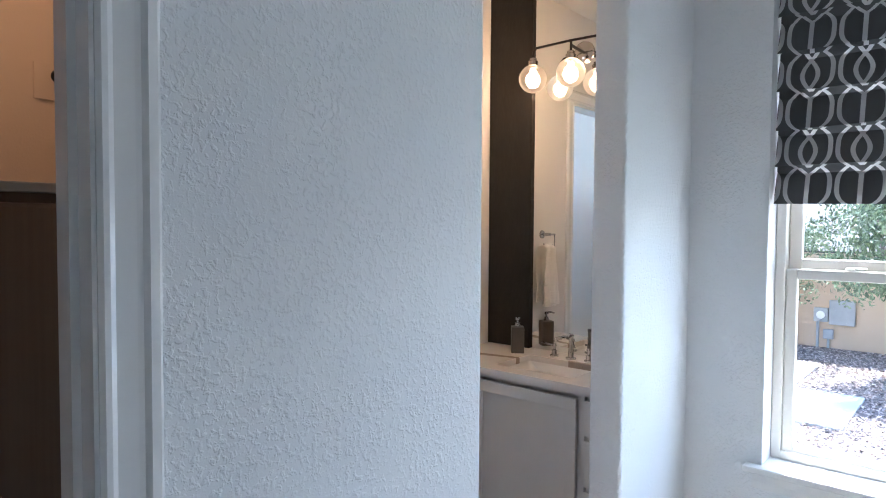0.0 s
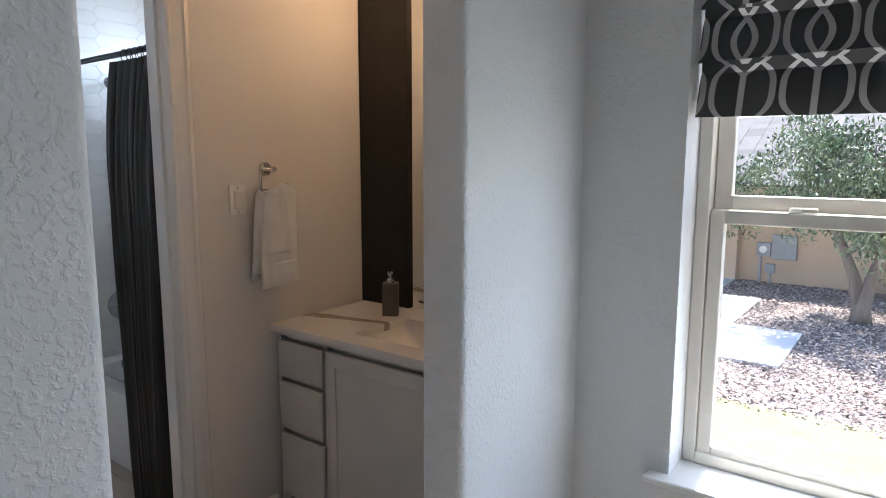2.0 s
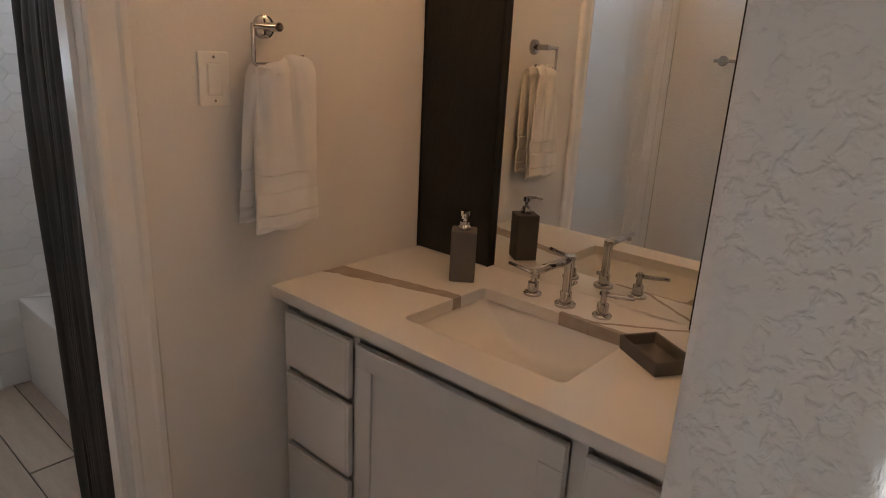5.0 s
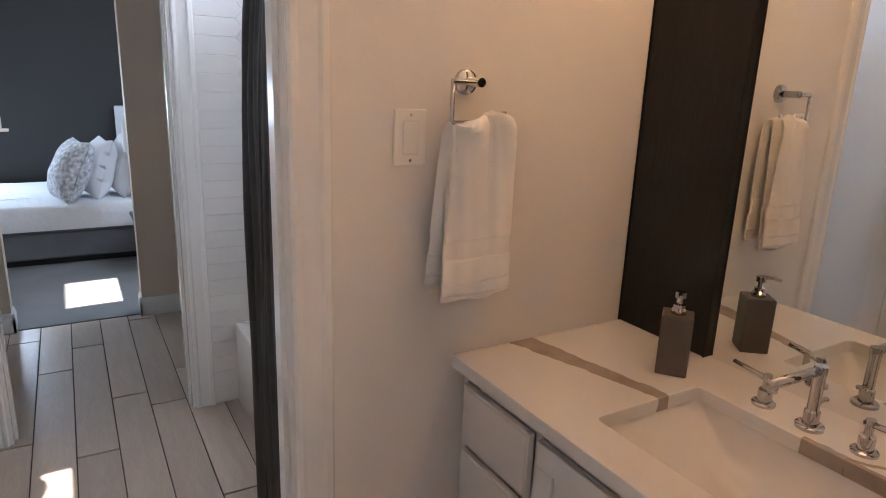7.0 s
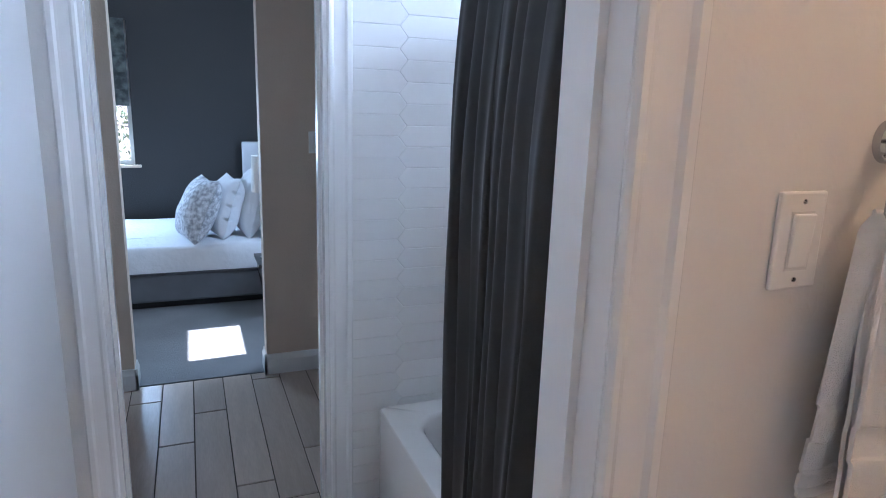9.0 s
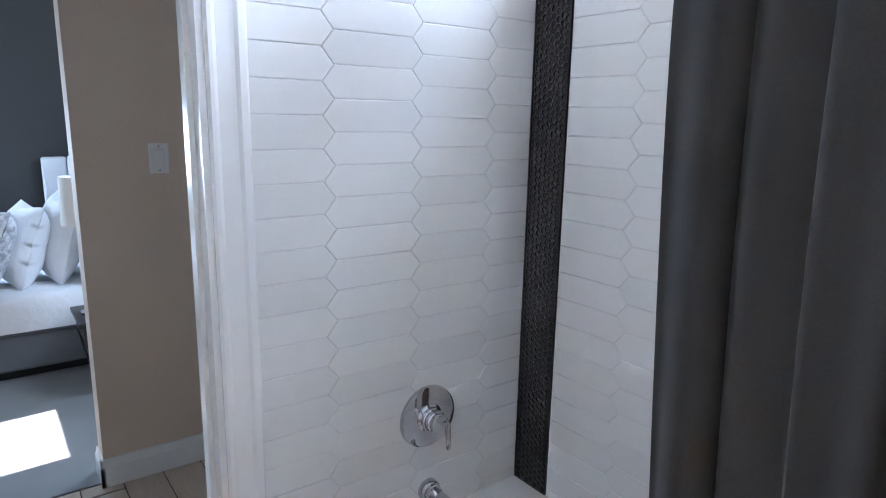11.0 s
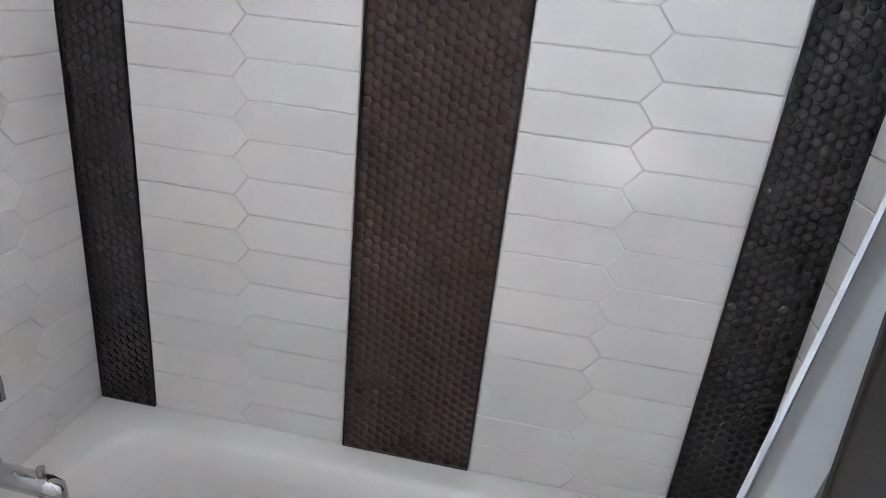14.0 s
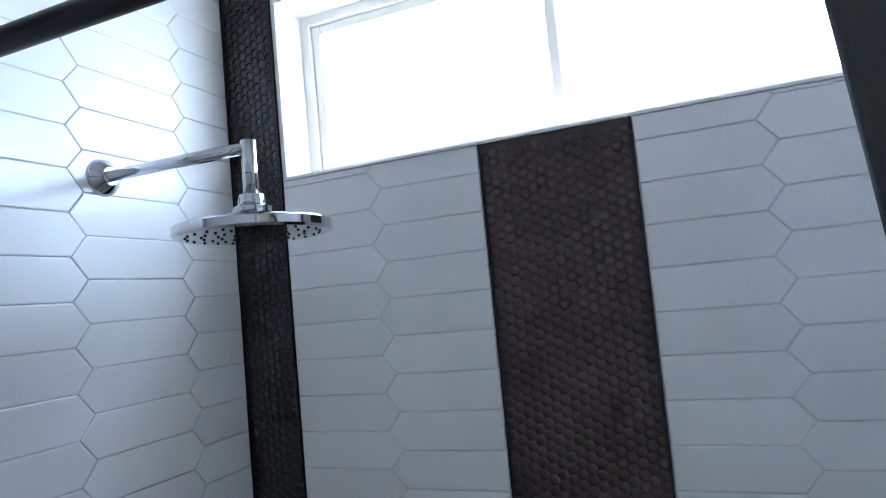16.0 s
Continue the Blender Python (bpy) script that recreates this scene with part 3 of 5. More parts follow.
def bath_tub():
    t = thing("bathtub", (-0.38, 0.93, 0), "white enamel alcove bathtub with a rounded basin", "bathtub")
    x0, x1, y0, y1 = -0.735, -0.024, 0.207, VALVE + 0.004
    rings = [(rounded(x0, x1, y0, y1, 0.012), 0.0), (rounded(x0, x1, y0, y1, 0.012), DECK - 0.012), (rounded(x0 + 0.004, x1 - 0.001, y0 + 0.001, y1 - 0.001, 0.014), DECK - 0.003),
             (rounded(x0 + 0.012, x1 - 0.002, y0 + 0.002, y1 - 0.002, 0.016), DECK), (rounded(x0 + 0.088, x1 - 0.062, y0 + 0.10, y1 - 0.095, 0.12), DECK),
             (rounded(x0 + 0.100, x1 - 0.074, y0 + 0.115, y1 - 0.105, 0.12), DECK - 0.004), (rounded(x0 + 0.110, x1 - 0.084, y0 + 0.13, y1 - 0.112, 0.12), DECK - 0.016),
             (rounded(x0 + 0.125, x1 - 0.100, y0 + 0.20, y1 - 0.125, 0.12), DECK - 0.12), (rounded(x0 + 0.150, x1 - 0.125, y0 + 0.30, y1 - 0.145, 0.12), 0.11),
             (rounded(x0 + 0.180, x1 - 0.155, y0 + 0.36, y1 - 0.18, 0.11), 0.075), (rounded(x0 + 0.24, x1 - 0.21, y0 + 0.44, y1 - 0.25, 0.09), 0.066)]
    bm = bmesh.new()
    loops = [[bm.verts.new((x, y, z)) for x, y in ring] for ring, z in rings]
    n = len(loops[0])
    for a, b in zip(loops, loops[1:]):
        for i in range(n):
            bm.faces.new((a[i], a[(i + 1) % n], b[(i + 1) % n], b[i]))
    bm.faces.new(loops[-1])
    bm.faces.new(loops[0][::-1])
    bmesh.ops.recalc_face_normals(bm, faces=bm.faces[:])
    part("tub_shell", bm, ENAMEL, t, "", True)
    bm = bmesh.new()
    lathe(bm, [(0, 0.012), (0.029, 0.012), (0.037, 0.008), (0.039, 0.0), (0.039, -0.006)], Matrix.Translation((-0.426, VALVE - 0.109, 0.361)) @ pose(0, 0, 0, 84))
    plate = part("overflow_plate", bm, CHROME, t, "round chrome overflow plate", True)
    part("screw", lathe(bmesh.new(), [(0, 0.014), (0.004, 0.014), (0.004, 0.008)], Matrix.Translation((-0.426, VALVE - 0.109, 0.361)) @ pose(0, 0, 0, 84), 10), BLACK_METAL, plate)
    part("drain", lathe(bmesh.new(), [(0, 0.004), (0.025, 0.003), (0.03, 0), (0.03, -0.004)], pose(-0.375, VALVE - 0.33, 0.067)), CHROME, t, "chrome drain", True)
    return t


def tub_valve():
    at = (-0.376, VALVE, 0.692)
    t = thing("tub_valve", at, "round chrome tub valve with a lever handle on white tile", "tub valve")
    out = pose(*at, 90)
    part("plate", lathe(bmesh.new(), [(0, 0.011), (0.082, 0.011), (0.088, 0.008), (0.090, 0.0), (0.090, -0.003)], out, 40), CHROME, t, "", True)
    part("collar", lathe(bmesh.new(), [(0.040, 0.009), (0.040, 0.013), (0.036, 0.016), (0.033, 0.018), (0.033, 0.029), (0.031, 0.031)], out), CHROME, t, "", True)
    part("stem", lathe(bmesh.new(), [(0.027, 0.016), (0.027, 0.033), (0.030, 0.034), (0.030, 0.045), (0.028, 0.047), (0.026, 0.048), (0.026, 0.060), (0.024, 0.063), (0, 0.063)], out), CHROME, t, "", True)
    x, y, z = at
    bm = bmesh.new()
    rod(bm, (x, y - 0.050, z + 0.002), (x + 0.020, y - 0.053, z + 0.002), 0.013, 0.012)
    part("hub", bm, CHROME, t, "", True)
    bm = bmesh.new()
    pipe(bm, [(x + 0.016, y - 0.053, z + 0.002), (x + 0.025, y - 0.055, z + 0.001), (x + 0.028, y - 0.057, z - 0.006), (x + 0.029, y - 0.061, z - 0.05), (x + 0.029, y - 0.063, z - 0.080)], [0.0078, 0.0078, 0.0080, 0.0078, 0.0074])
    part("lever", bm, CHROME, t, "", True)
    return t


def tub_spout():
    at = (-0.370, VALVE, 0.465)
    x, y, z = at
    t = thing("tub_spout", at, "chrome tub spout with a diverter knob", "tub spout")
    part("flange", lathe(bmesh.new(), [(0, 0.022), (0.028, 0.022), (0.032, 0.018), (0.034, 0.0), (0.034, -0.003)], pose(*at, 90)), CHROME, t, "", True)
    bm = bmesh.new()
    pipe(bm, [(x, y - 0.018, z), (x, y - 0.090, z - 0.002), (x, y - 0.150, z - 0.004), (x, y - 0.160, z - 0.008), (x, y - 0.161, z - 0.018), (x, y - 0.161, z - 0.042)], [0.0215, 0.0210, 0.0208, 0.0215, 0.0205, 0.0200], 22)
    part("tube", bm, CHROME, t, "", True)
    part("collar", lathe(bmesh.new(), [(0.016, 0.020), (0.024, 0.022), (0.026, 0.026), (0.026, 0.036), (0.016, 0.040)], pose(*at, 90)), CHROME, t, "", True)
    bm = rod(bmesh.new(), (x, y - 0.140, z + 0.012), (x, y - 0.140, z + 0.036), 0.006, 0.0075, 12)
    part("knob", bm, CHROME, t, "", True)
    return t


def shower_head():
    at = (-0.366, VALVE, 1.980)
    x, y, z = at
    t = thing("rain_shower", at, "round chrome rain shower head on a straight arm", "shower head")
    part("flange", lathe(bmesh.new(), [(0, 0.020), (0.016, 0.020), (0.030, 0.008), (0.034, 0.0), (0.034, -0.003)], pose(*at, 90)), CHROME, t, "", True)
    bm = bmesh.new()
    pipe(bm, [(x, y - 0.006, z), (x + 0.012, y - 0.15, z + 0.004), (x + 0.026, y - 0.296, z + 0.006)], 0.0105, 16)
    pipe(bm, [(x + 0.026, y - 0.296, z + 0.018), (x + 0.026, y - 0.296, z - 0.085)], 0.0125, 16)
    part("arm", bm, CHROME, t, "", True)
    head = pose(x + 0.026, y - 0.296, z - 0.128)
    part("swivel", lathe(bmesh.new(), [(0, 0.058), (0.020, 0.056), (0.022, 0.046), (0.022, 0.040), (0.030, 0.036), (0.030, 0.026), (0.026, 0.02), (0.026, 0.012)], head), CHROME, t, "", True)
    disc = part("disc", lathe(bmesh.new(), [(0, 0.016), (0.08, 0.014), (0.120, 0.010), (0.125, 0.006), (0.125, -0.006), (0.121, -0.010), (0, -0.010)], head, 48), CHROME, t, "", True)
    rnd = random.Random(4)
    dot = bpy.data.meshes.new("nozzle")
    bm = rod(bmesh.new(), (0, 0, -0.0018), (0, 0, 0.001), 0.0022, seg=8)
    bm.to_mesh(dot)
    bm.free()
    dot.materials.append(BLACK_METAL)
    for ring, count in ((0.03, 6), (0.055, 12), (0.08, 18), (0.104, 24)):
        for k in range(count):
            a = 2 * math.pi * (k + 0.3 * ring * 30) / count
            ob = new("nozzle", dot)
            ob.parent = disc
            ob.location = (ring * math.cos(a), ring * math.sin(a), -0.0002)
    return t


def shower_curtain():
    t = thing("shower_curtain", (-0.80, 0.46, 0.02), "charcoal fabric shower curtain gathered to one side", "shower curtain")
    y0, y1, z0, z1 = 0.235, 0.512, 0.03, 1.945
    folds = 7.0

    def cloth(x_mid, deep, seed, ya, yb, low, flare=0.0):
        def place(u, v):
            a = u * folds * 2 * math.pi + seed
            top = v ** 3
            d = deep * (0.55 + 0.45 * (1 - v) + 0.25 * math.sin(3.1 * u + 2))
            x = x_mid - (0.014 * u ** 6 if flare == 0 else 0.0) + ((-0.83 if flare == 0 else x_mid) - x_mid) * (max(0.0, v - 0.70) / 0.30) ** 2 + d * (1 - 2 * abs(math.cos(a / 2 + math.pi / 3))) + 0.009 * math.sin(2.3 * a + 5 * v) * (1 - top) + 0.008 * noise.noise(Vector((u * 9, v * 4, seed)))
            y = ya + (yb - ya) * u + 0.014 * math.cos(a * 1.0 + 0.6) + (0.115 if flare == 0 else 0.0) * v * u + flare * (1 - v) * u
            return Vector((x, y, low + (z1 - low) * v))
        return place

    bm = bmesh.new()
    grid(bm, cloth(-0.880, 0.038, 0.0, y0, y1, z0), span(0, 1, 170), span(0, 1, 40))
    part("panel", thick(bm, 0.0016), CURTAIN, t, "", True)
    bm = bmesh.new()
    grid(bm, cloth(-0.822, 0.008, 1.3, 0.225, 0.520, 0.06, 0.150), span(0, 1, 90), span(0, 1, 30))
    part("liner", thick(bm, 0.0008), LINER, t, "white waterproof liner hanging behind the fabric", True)
    return t


def curtain_rod():
    t = thing("shower_curtain_rod", (-0.785, 0.93, 1.99), "straight dark metal shower curtain rod with rings", "curtain rod")
    part("pole", rod(bmesh.new(), (-0.785, 0.214, 1.99), (-0.785, VALVE - 0.002, 1.99), 0.0125, seg=20), BLACK_METAL, t, "", True)
    for y, s in ((0.214, 1), (VALVE - 0.002, -1)):
        part("end_flange", lathe(bmesh.new(), [(0, 0.012), (0.014, 0.014), (0.026, 0.006), (0.028, 0)], Matrix.Translation((-0.785, y, 1.99)) @ pose(0, 0, 0, -90 * s)), BLACK_METAL, t, "", True)
    for k in range(9):
        y = 0.26 + 0.045 * k
        bm = bmesh.new()
        pipe(bm, [(-0.785 + 0.021 * math.cos(a), y + 0.006 * math.sin(a), 1.975 + 0.030 * math.sin(a)) for a in [2 * math.pi * i / 16 for i in range(17)]], 0.0022, 8)
        part("ring", bm, BLACK_METAL, t, "", True)
    return t


bath_tub()
tub_valve()
tub_spout()
shower_head()
curtain_rod()
shower_curtain()


# ---- vanity ----
COUNTER = 0.875


def quartz():
    """White quartz with broad brown veins at their places on the slab."""
    m = material("veined_quartz", (0.74, 0.72, 0.69), 0.16, vary=0.08, vary_scale=4, coat=0.2)
    t = m.node_tree
    b = t.nodes["Principled BSDF"]
    base = b.inputs["Base Color"].links[0].from_socket
    geo = t.nodes["Geometry"]
    sep = t.nodes.new("ShaderNodeSeparateXYZ")
    t.links.new(geo.outputs["Position"], sep.inputs[0])

    def op(kind, a, bb, c=None):
        n = t.nodes.new("ShaderNodeMath")
        n.operation = kind
        for i, v in enumerate((a, bb, c)):
            if v is None:
                continue
            if isinstance(v, (int, float)):
                n.inputs[i].default_value = v
            else:
                t.links.new(v, n.inputs[i])
        return n.outputs[0]

    wob = t.nodes.new("ShaderNodeTexNoise")
    wob.inputs["Scale"].default_value, wob.inputs["Detail"].default_value = 16, 4
    t.links.new(geo.outputs["Position"], wob.inputs["Vector"])
    w = op("MULTIPLY_ADD", wob.outputs["Fac"], 0.03, -0.015)
    out = base
    for xa, slope, wide, taper, yfrom, yto in ((-0.368, -0.245, 0.036, 0.050, -0.44, 0.1), (-0.142, 0.048, 0.020, -0.004, -1.3, -0.62), (-0.617, -0.65, 0.006, 0.0, -1.0, -0.70)):
        mid = op("MULTIPLY_ADD", sep.outputs["Y"], slope, xa)
        d = op("ABSOLUTE", op("ADD", op("SUBTRACT", sep.outputs["X"], mid), w), None)
        width = op("MULTIPLY_ADD", sep.outputs["Y"], taper, wide)
        mask = op("LESS_THAN", d, width)
        mask = op("MULTIPLY", mask, op("MULTIPLY", op("GREATER_THAN", sep.outputs["Y"], yfrom), op("LESS_THAN", sep.outputs["Y"], yto)))
        x = t.nodes.new("ShaderNodeMix")
        x.data_type = "RGBA"
        t.links.new(op("MULTIPLY", mask, op("MULTIPLY_ADD", wob.outputs["Fac"], 0.5, 0.55)), x.inputs["Factor"])
        t.links.new(out, x.inputs["A"])
        x.inputs["B"].default_value = (0.30, 0.235, 0.185, 1)
        out = x.outputs["Result"]
    t.links.new(out, b.inputs["Base Color"])
    return m


QUARTZ = quartz()
SINK = (-0.470, -0.165, -0.815, -0.385)


def worktop():
    x0, x1, y0, y1 = SINK
    bm = boxes([])
    top, low = COUNTER, COUNTER - 0.032
    outer = [(-0.573, -1.213), (-0.002, -1.213), (-0.002, -0.002), (-0.573, -0.002)]
    inner = rounded(x0, x1, y0, y1, 0.016, 5)
    for z, flip in ((top, False), (low, True)):
        o = [bm.verts.new((x, y, z)) for x, y in outer]
        i = [bm.verts.new((x, y, z)) for x, y in inner]
        es = [bm.edges.new((r[k], r[(k + 1) % len(r)])) for r in (o, i) for k in range(len(r))]
        bmesh.ops.triangle_fill(bm, edges=es, use_beauty=True)
    bm.verts.ensure_lookup_table()
    n = 4 + len(inner)
    vs = bm.verts[:]
    for a0, cnt in ((0, 4), (4, len(inner))):
        for k in range(cnt):
            j = (k + 1) % cnt
            bm.faces.new((vs[a0 + k], vs[a0 + j], vs[n + a0 + j], vs[n + a0 + k]))
    bmesh.ops.recalc_face_normals(bm, faces=bm.faces[:])
    edge = [e for e in bm.edges if len(e.link_faces) == 2 and e.calc_face_angle(0) > 1.0 and e.verts[0].co.z > top - 1e-4 and e.verts[1].co.z > top - 1e-4]
    bmesh.ops.bevel(bm, geom=edge, offset=0.0025, segments=2, affect="EDGES", profile=0.5)
    t = tagged(part("countertop", bm, QUARTZ), "white quartz vanity top with brown veins", "countertop")
    return t


def sink():
    x0, x1, y0, y1 = SINK
    t = thing("undermount_sink", (-0.32, -0.6, COUNTER - 0.17), "rectangular white ceramic undermount sink with sloping sides", "sink")
    z = COUNTER - 0.033
    rings = [(rounded(x0 - 0.025, x1 + 0.02, y0 - 0.025, y1 + 0.025, 0.04), z - 0.010), (rounded(x0 - 0.025, x1 + 0.02, y0 - 0.025, y1 + 0.025, 0.04), z), (rounded(x0 - 0.004, x1 + 0.004, y0 - 0.004, y1 + 0.004, 0.02), z),
             (rounded(x0, x1, y0, y1, 0.02), z - 0.008), (rounded(x0 + 0.02, x1 - 0.012, y0 + 0.05, y1 - 0.05, 0.05), z - 0.070), (rounded(x0 + 0.055, x1 - 0.035, y0 + 0.12, y1 - 0.12, 0.06), z - 0.115),
             (rounded(x0 + 0.10, x1 - 0.08, y0 + 0.17, y1 - 0.17, 0.03), z - 0.128)]
    bm = bmesh.new()
    loops = [[bm.verts.new((x, y, h)) for x, y in ring] for ring, h in rings]
    n = len(loops[0])
    for a, b in zip(loops, loops[1:]):
        for i in range(n):
            bm.faces.new((a[i], a[(i + 1) % n], b[(i + 1) % n], b[i]))
    bm.faces.new(loops[-1])
    bmesh.ops.recalc_face_normals(bm, faces=bm.faces[:])
    part("basin", bm, ENAMEL, t, "", True)
    part("drain", lathe(bmesh.new(), [(0, 0.004), (0.018, 0.004), (0.022, 0.002), (0.024, -0.001)], pose(-0.318, -0.6, z - 0.127)), CHROME, t, "chrome pop-up drain", True)
    part("overflow_slot", boxes([(-0.330, -0.306, -0.668, -0.664, z - 0.105, z - 0.099)], 0.001), CHROME, t, "chrome overflow slot")
    return t


def vanity_cabinet():
    t = thing("vanity_cabinet", (-0.28, -0.607, 0), "off-white painted vanity cabinet with drawers and a door", "vanity cabinet")
    low = COUNTER - 0.033
    for nm, rows in (("side_panel", [(-0.535, -0.004, -1.211, -1.193, 0.0, low)]), ("side_panel", [(-0.535, -0.004, -0.022, -0.004, 0.0, low)]), ("bottom_panel", [(-0.515, -0.02, -1.193, -0.022, 0.10, 0.118)]),
                     ("toe_kick", [(-0.46, -0.445, -1.193, -0.022, 0.0, 0.10)]), ("stile", [(-0.535, -0.515, -0.308, -0.288, 0.135, low - 0.022)]), ("stile", [(-0.535, -0.515, -0.915, -0.883, 0.135, low - 0.022)]),
                     ("rail", [(-0.535, -0.515, -1.193, -0.022, low - 0.022, low)]), ("rail", [(-0.535, -0.515, -1.193, -0.022, 0.118, 0.135)]), ("back_panel", [(-0.02, -0.004, -1.193, -0.022, 0.118, low)]),
                     ("front_lining", [(-0.498, -0.494, -1.193, -0.022, 0.118, low)])):
        part(nm, boxes(rows), CABINET, t)
    for y0, y1 in ((-0.286, -0.028), (-1.190, -0.918)):
        for z0, z1 in ((0.650, 0.806), (0.425, 0.630), (0.150, 0.405)):
            bm = box(bmesh.new(), -0.553, -0.536, y0, y1, z0, z1, bevel=0.003)
            box(bm, -0.5545, -0.552, y0 + 0.008, y1 - 0.008, z0 + 0.008, z1 - 0.008, bevel=0.001, seg=1)
            part("drawer_front", bm, CABINET, t)
    y0, y1, z0, z1, rail = -0.880, -0.310, 0.150, 0.806, 0.055
    door = part("door", boxes([(-0.546, -0.536, y0, y1, z0, z1)]), CABINET, t, "recessed-panel cabinet door")
    for nm, row in (("rail", (y0, y1, z1 - rail, z1)), ("rail", (y0, y1, z0, z0 + rail)), ("stile", (y0, y0 + rail, z0 + rail, z1 - rail)), ("stile", (y1 - rail, y1, z0 + rail, z1 - rail))):
        part(nm, box(bmesh.new(), -0.553, -0.546, *row, bevel=0.0018, seg=1), CABINET, door)
    return t


def faucet():
    t = thing("widespread_faucet", (-0.11, -0.605, COUNTER), "three-piece polished chrome widespread faucet", "faucet")
    x, y, z = -0.112, -0.604, COUNTER
    bm = lathe(bmesh.new(), [(0, 0.0), (0.027, 0.0), (0.027, 0.006), (0.024, 0.009), (0.015, 0.010), (0.015, 0.036), (0.0115, 0.040), (0.0115, 0.112), (0.0125, 0.114), (0.0125, 0.132), (0, 0.132)], pose(x, y, z))
    pipe(bm, [(x + 0.010, y, z + 0.122), (x - 0.05, y + 0.003, z + 0.122), (x - 0.150, y + 0.006, z + 0.122)], 0.0098, 16)
    pipe(bm, [(x - 0.140, y + 0.006, z + 0.120), (x - 0.140, y + 0.006, z + 0.106)], 0.009, 14)
    part("spout", bm, CHROME, t, "", True)
    bm = rod(bmesh.new(), (x + 0.008, y, z + 0.046), (x + 0.040, y, z + 0.050), 0.0030, seg=10)
    bmesh.ops.create_uvsphere(bm, u_segments=12, v_segments=8, radius=0.0058, matrix=Matrix.Translation((x + 0.042, y, z + 0.050)))
    part("lift_rod", bm, CHROME, t, "thin chrome drain lever", True)
    for hy, s in ((-0.503, 1), (-0.705, -1)):
        bm = lathe(bmesh.new(), [(0, 0.0), (0.024, 0.0), (0.024, 0.005), (0.021, 0.008), (0.0145, 0.009), (0.0145, 0.034), (0.008, 0.037), (0.008, 0.056), (0.009, 0.058), (0.009, 0.068), (0, 0.068)], pose(x + 0.004, hy, z))
        pipe(bm, [(x + 0.004, hy - s * 0.010, z + 0.058), (x + 0.002, hy + s * 0.035, z + 0.062), (x, hy + s * 0.078, z + 0.068)], [0.006, 0.006, 0.005])
        part("handle", bm, CHROME, t, "", True)
    return t


def soap_dispenser():
    x, y, z = -0.157, -0.301, COUNTER
    t = thing("soap_dispenser", (x, y, z), "square grey stone soap dispenser with a chrome pump", "soap dispenser")
    turn = pose(0, 0, 0, 0, 0, 38)
    part("bottle", box(bmesh.new(), x - 0.0345, x + 0.0345, y - 0.0345, y + 0.0345, z, z + 0.142, 0.004, turn), STONE, t)
    bm = lathe(bmesh.new(), [(0, 0.0), (0.017, 0.0), (0.017, 0.010), (0.013, 0.014), (0.013, 0.022), (0.006, 0.024), (0.006, 0.036), (0.012, 0.038), (0.012, 0.052), (0, 0.053)], pose(x, y, z + 0.142))
    pipe(bm, [(x, y, z + 0.190), (x - 0.025, y - 0.016, z + 0.190), (x - 0.042, y - 0.027, z + 0.184)], [0.006, 0.0048, 0.004], 10)
    part("pump", bm, CHROME, t, "shiny chrome pump", True)
    return t


def soap_tray():
    at = Vector((-0.242, -0.898, COUNTER))
    t = thing("soap_tray", at, "rectangular grey stone soap tray", "tray")
    m = Matrix.Translation(at) @ pose(0, 0, 0, 0, 0, -33)
    bm = bmesh.new()
    def ring(hx, hy, z):
        return [bm.verts.new(m @ Vector((a * hx, b * hy, z))) for a, b in ((-1, -1), (1, -1), (1, 1), (-1, 1))]
    loops = [ring(0.044, 0.066, 0), ring(0.046, 0.069, 0.033), ring(0.040, 0.063, 0.033), ring(0.038, 0.061, 0.009)]
    for a, b in zip(loops, loops[1:]):
        for i in range(4):
            bm.faces.new((a[i], a[(i + 1) % 4], b[(i + 1) % 4], b[i]))
    bm.faces.new(loops[-1])
    bm.faces.new(loops[0][::-1])
    bmesh.ops.recalc_face_normals(bm, faces=bm.faces[:])
    bmesh.ops.bevel(bm, geom=bm.edges[:], offset=0.0015, segments=1, affect="EDGES")
    part("dish", bm, STONE, t)
    return t


def round_jar():
    at = (-0.113, -0.985, COUNTER)
    t = thing("round_jar", at, "small round jar with a pale wooden lid", "jar")
    part("pot", lathe(bmesh.new(), [(0, 0), (0.036, 0), (0.042, 0.006), (0.042, 0.030), (0.038, 0.034), (0, 0.034)], pose(*at)), WOOD_FRAME, t, "", True)
    part("lid", lathe(bmesh.new(), [(0, 0.046), (0.036, 0.045), (0.040, 0.041), (0.040, 0.034), (0, 0.034)], pose(*at)), SHADE, t, "pale lid", True)
    return t


def mirror():
    t = thing("wall_mirror", (-0.01, -0.588, COUNTER), "tall frameless mirror between dark wood panels", "mirror")
    part("mirror_glass", box(bmesh.new(), -0.010, -0.002, -0.887, -0.291, COUNTER + 0.002, CEIL - 0.004, 0.0012, seg=1), MIRROR, t)
    return t


def side_panel(y0, y1):
    t = thing("wood_panel", (-0.01, (y0 + y1) / 2, COUNTER), "dark stained knotty wood panel beside the mirror", "wood panel", "panels beside the mirror")
    bm = box(bmesh.new(), -0.024, -0.002, y0, y1, COUNTER + 0.001, CEIL - 0.002, 0.002, seg=1)
    part("board", bm, PANEL_WOOD, t)
    for a in (y0, y1 - 0.004):
        part("edge_trim", boxes([(-0.0275, -0.0242, a, a + 0.004, COUNTER + 0.001, CEIL - 0.004)]), BLACK_METAL, t, "thin black edge strip")
    return t


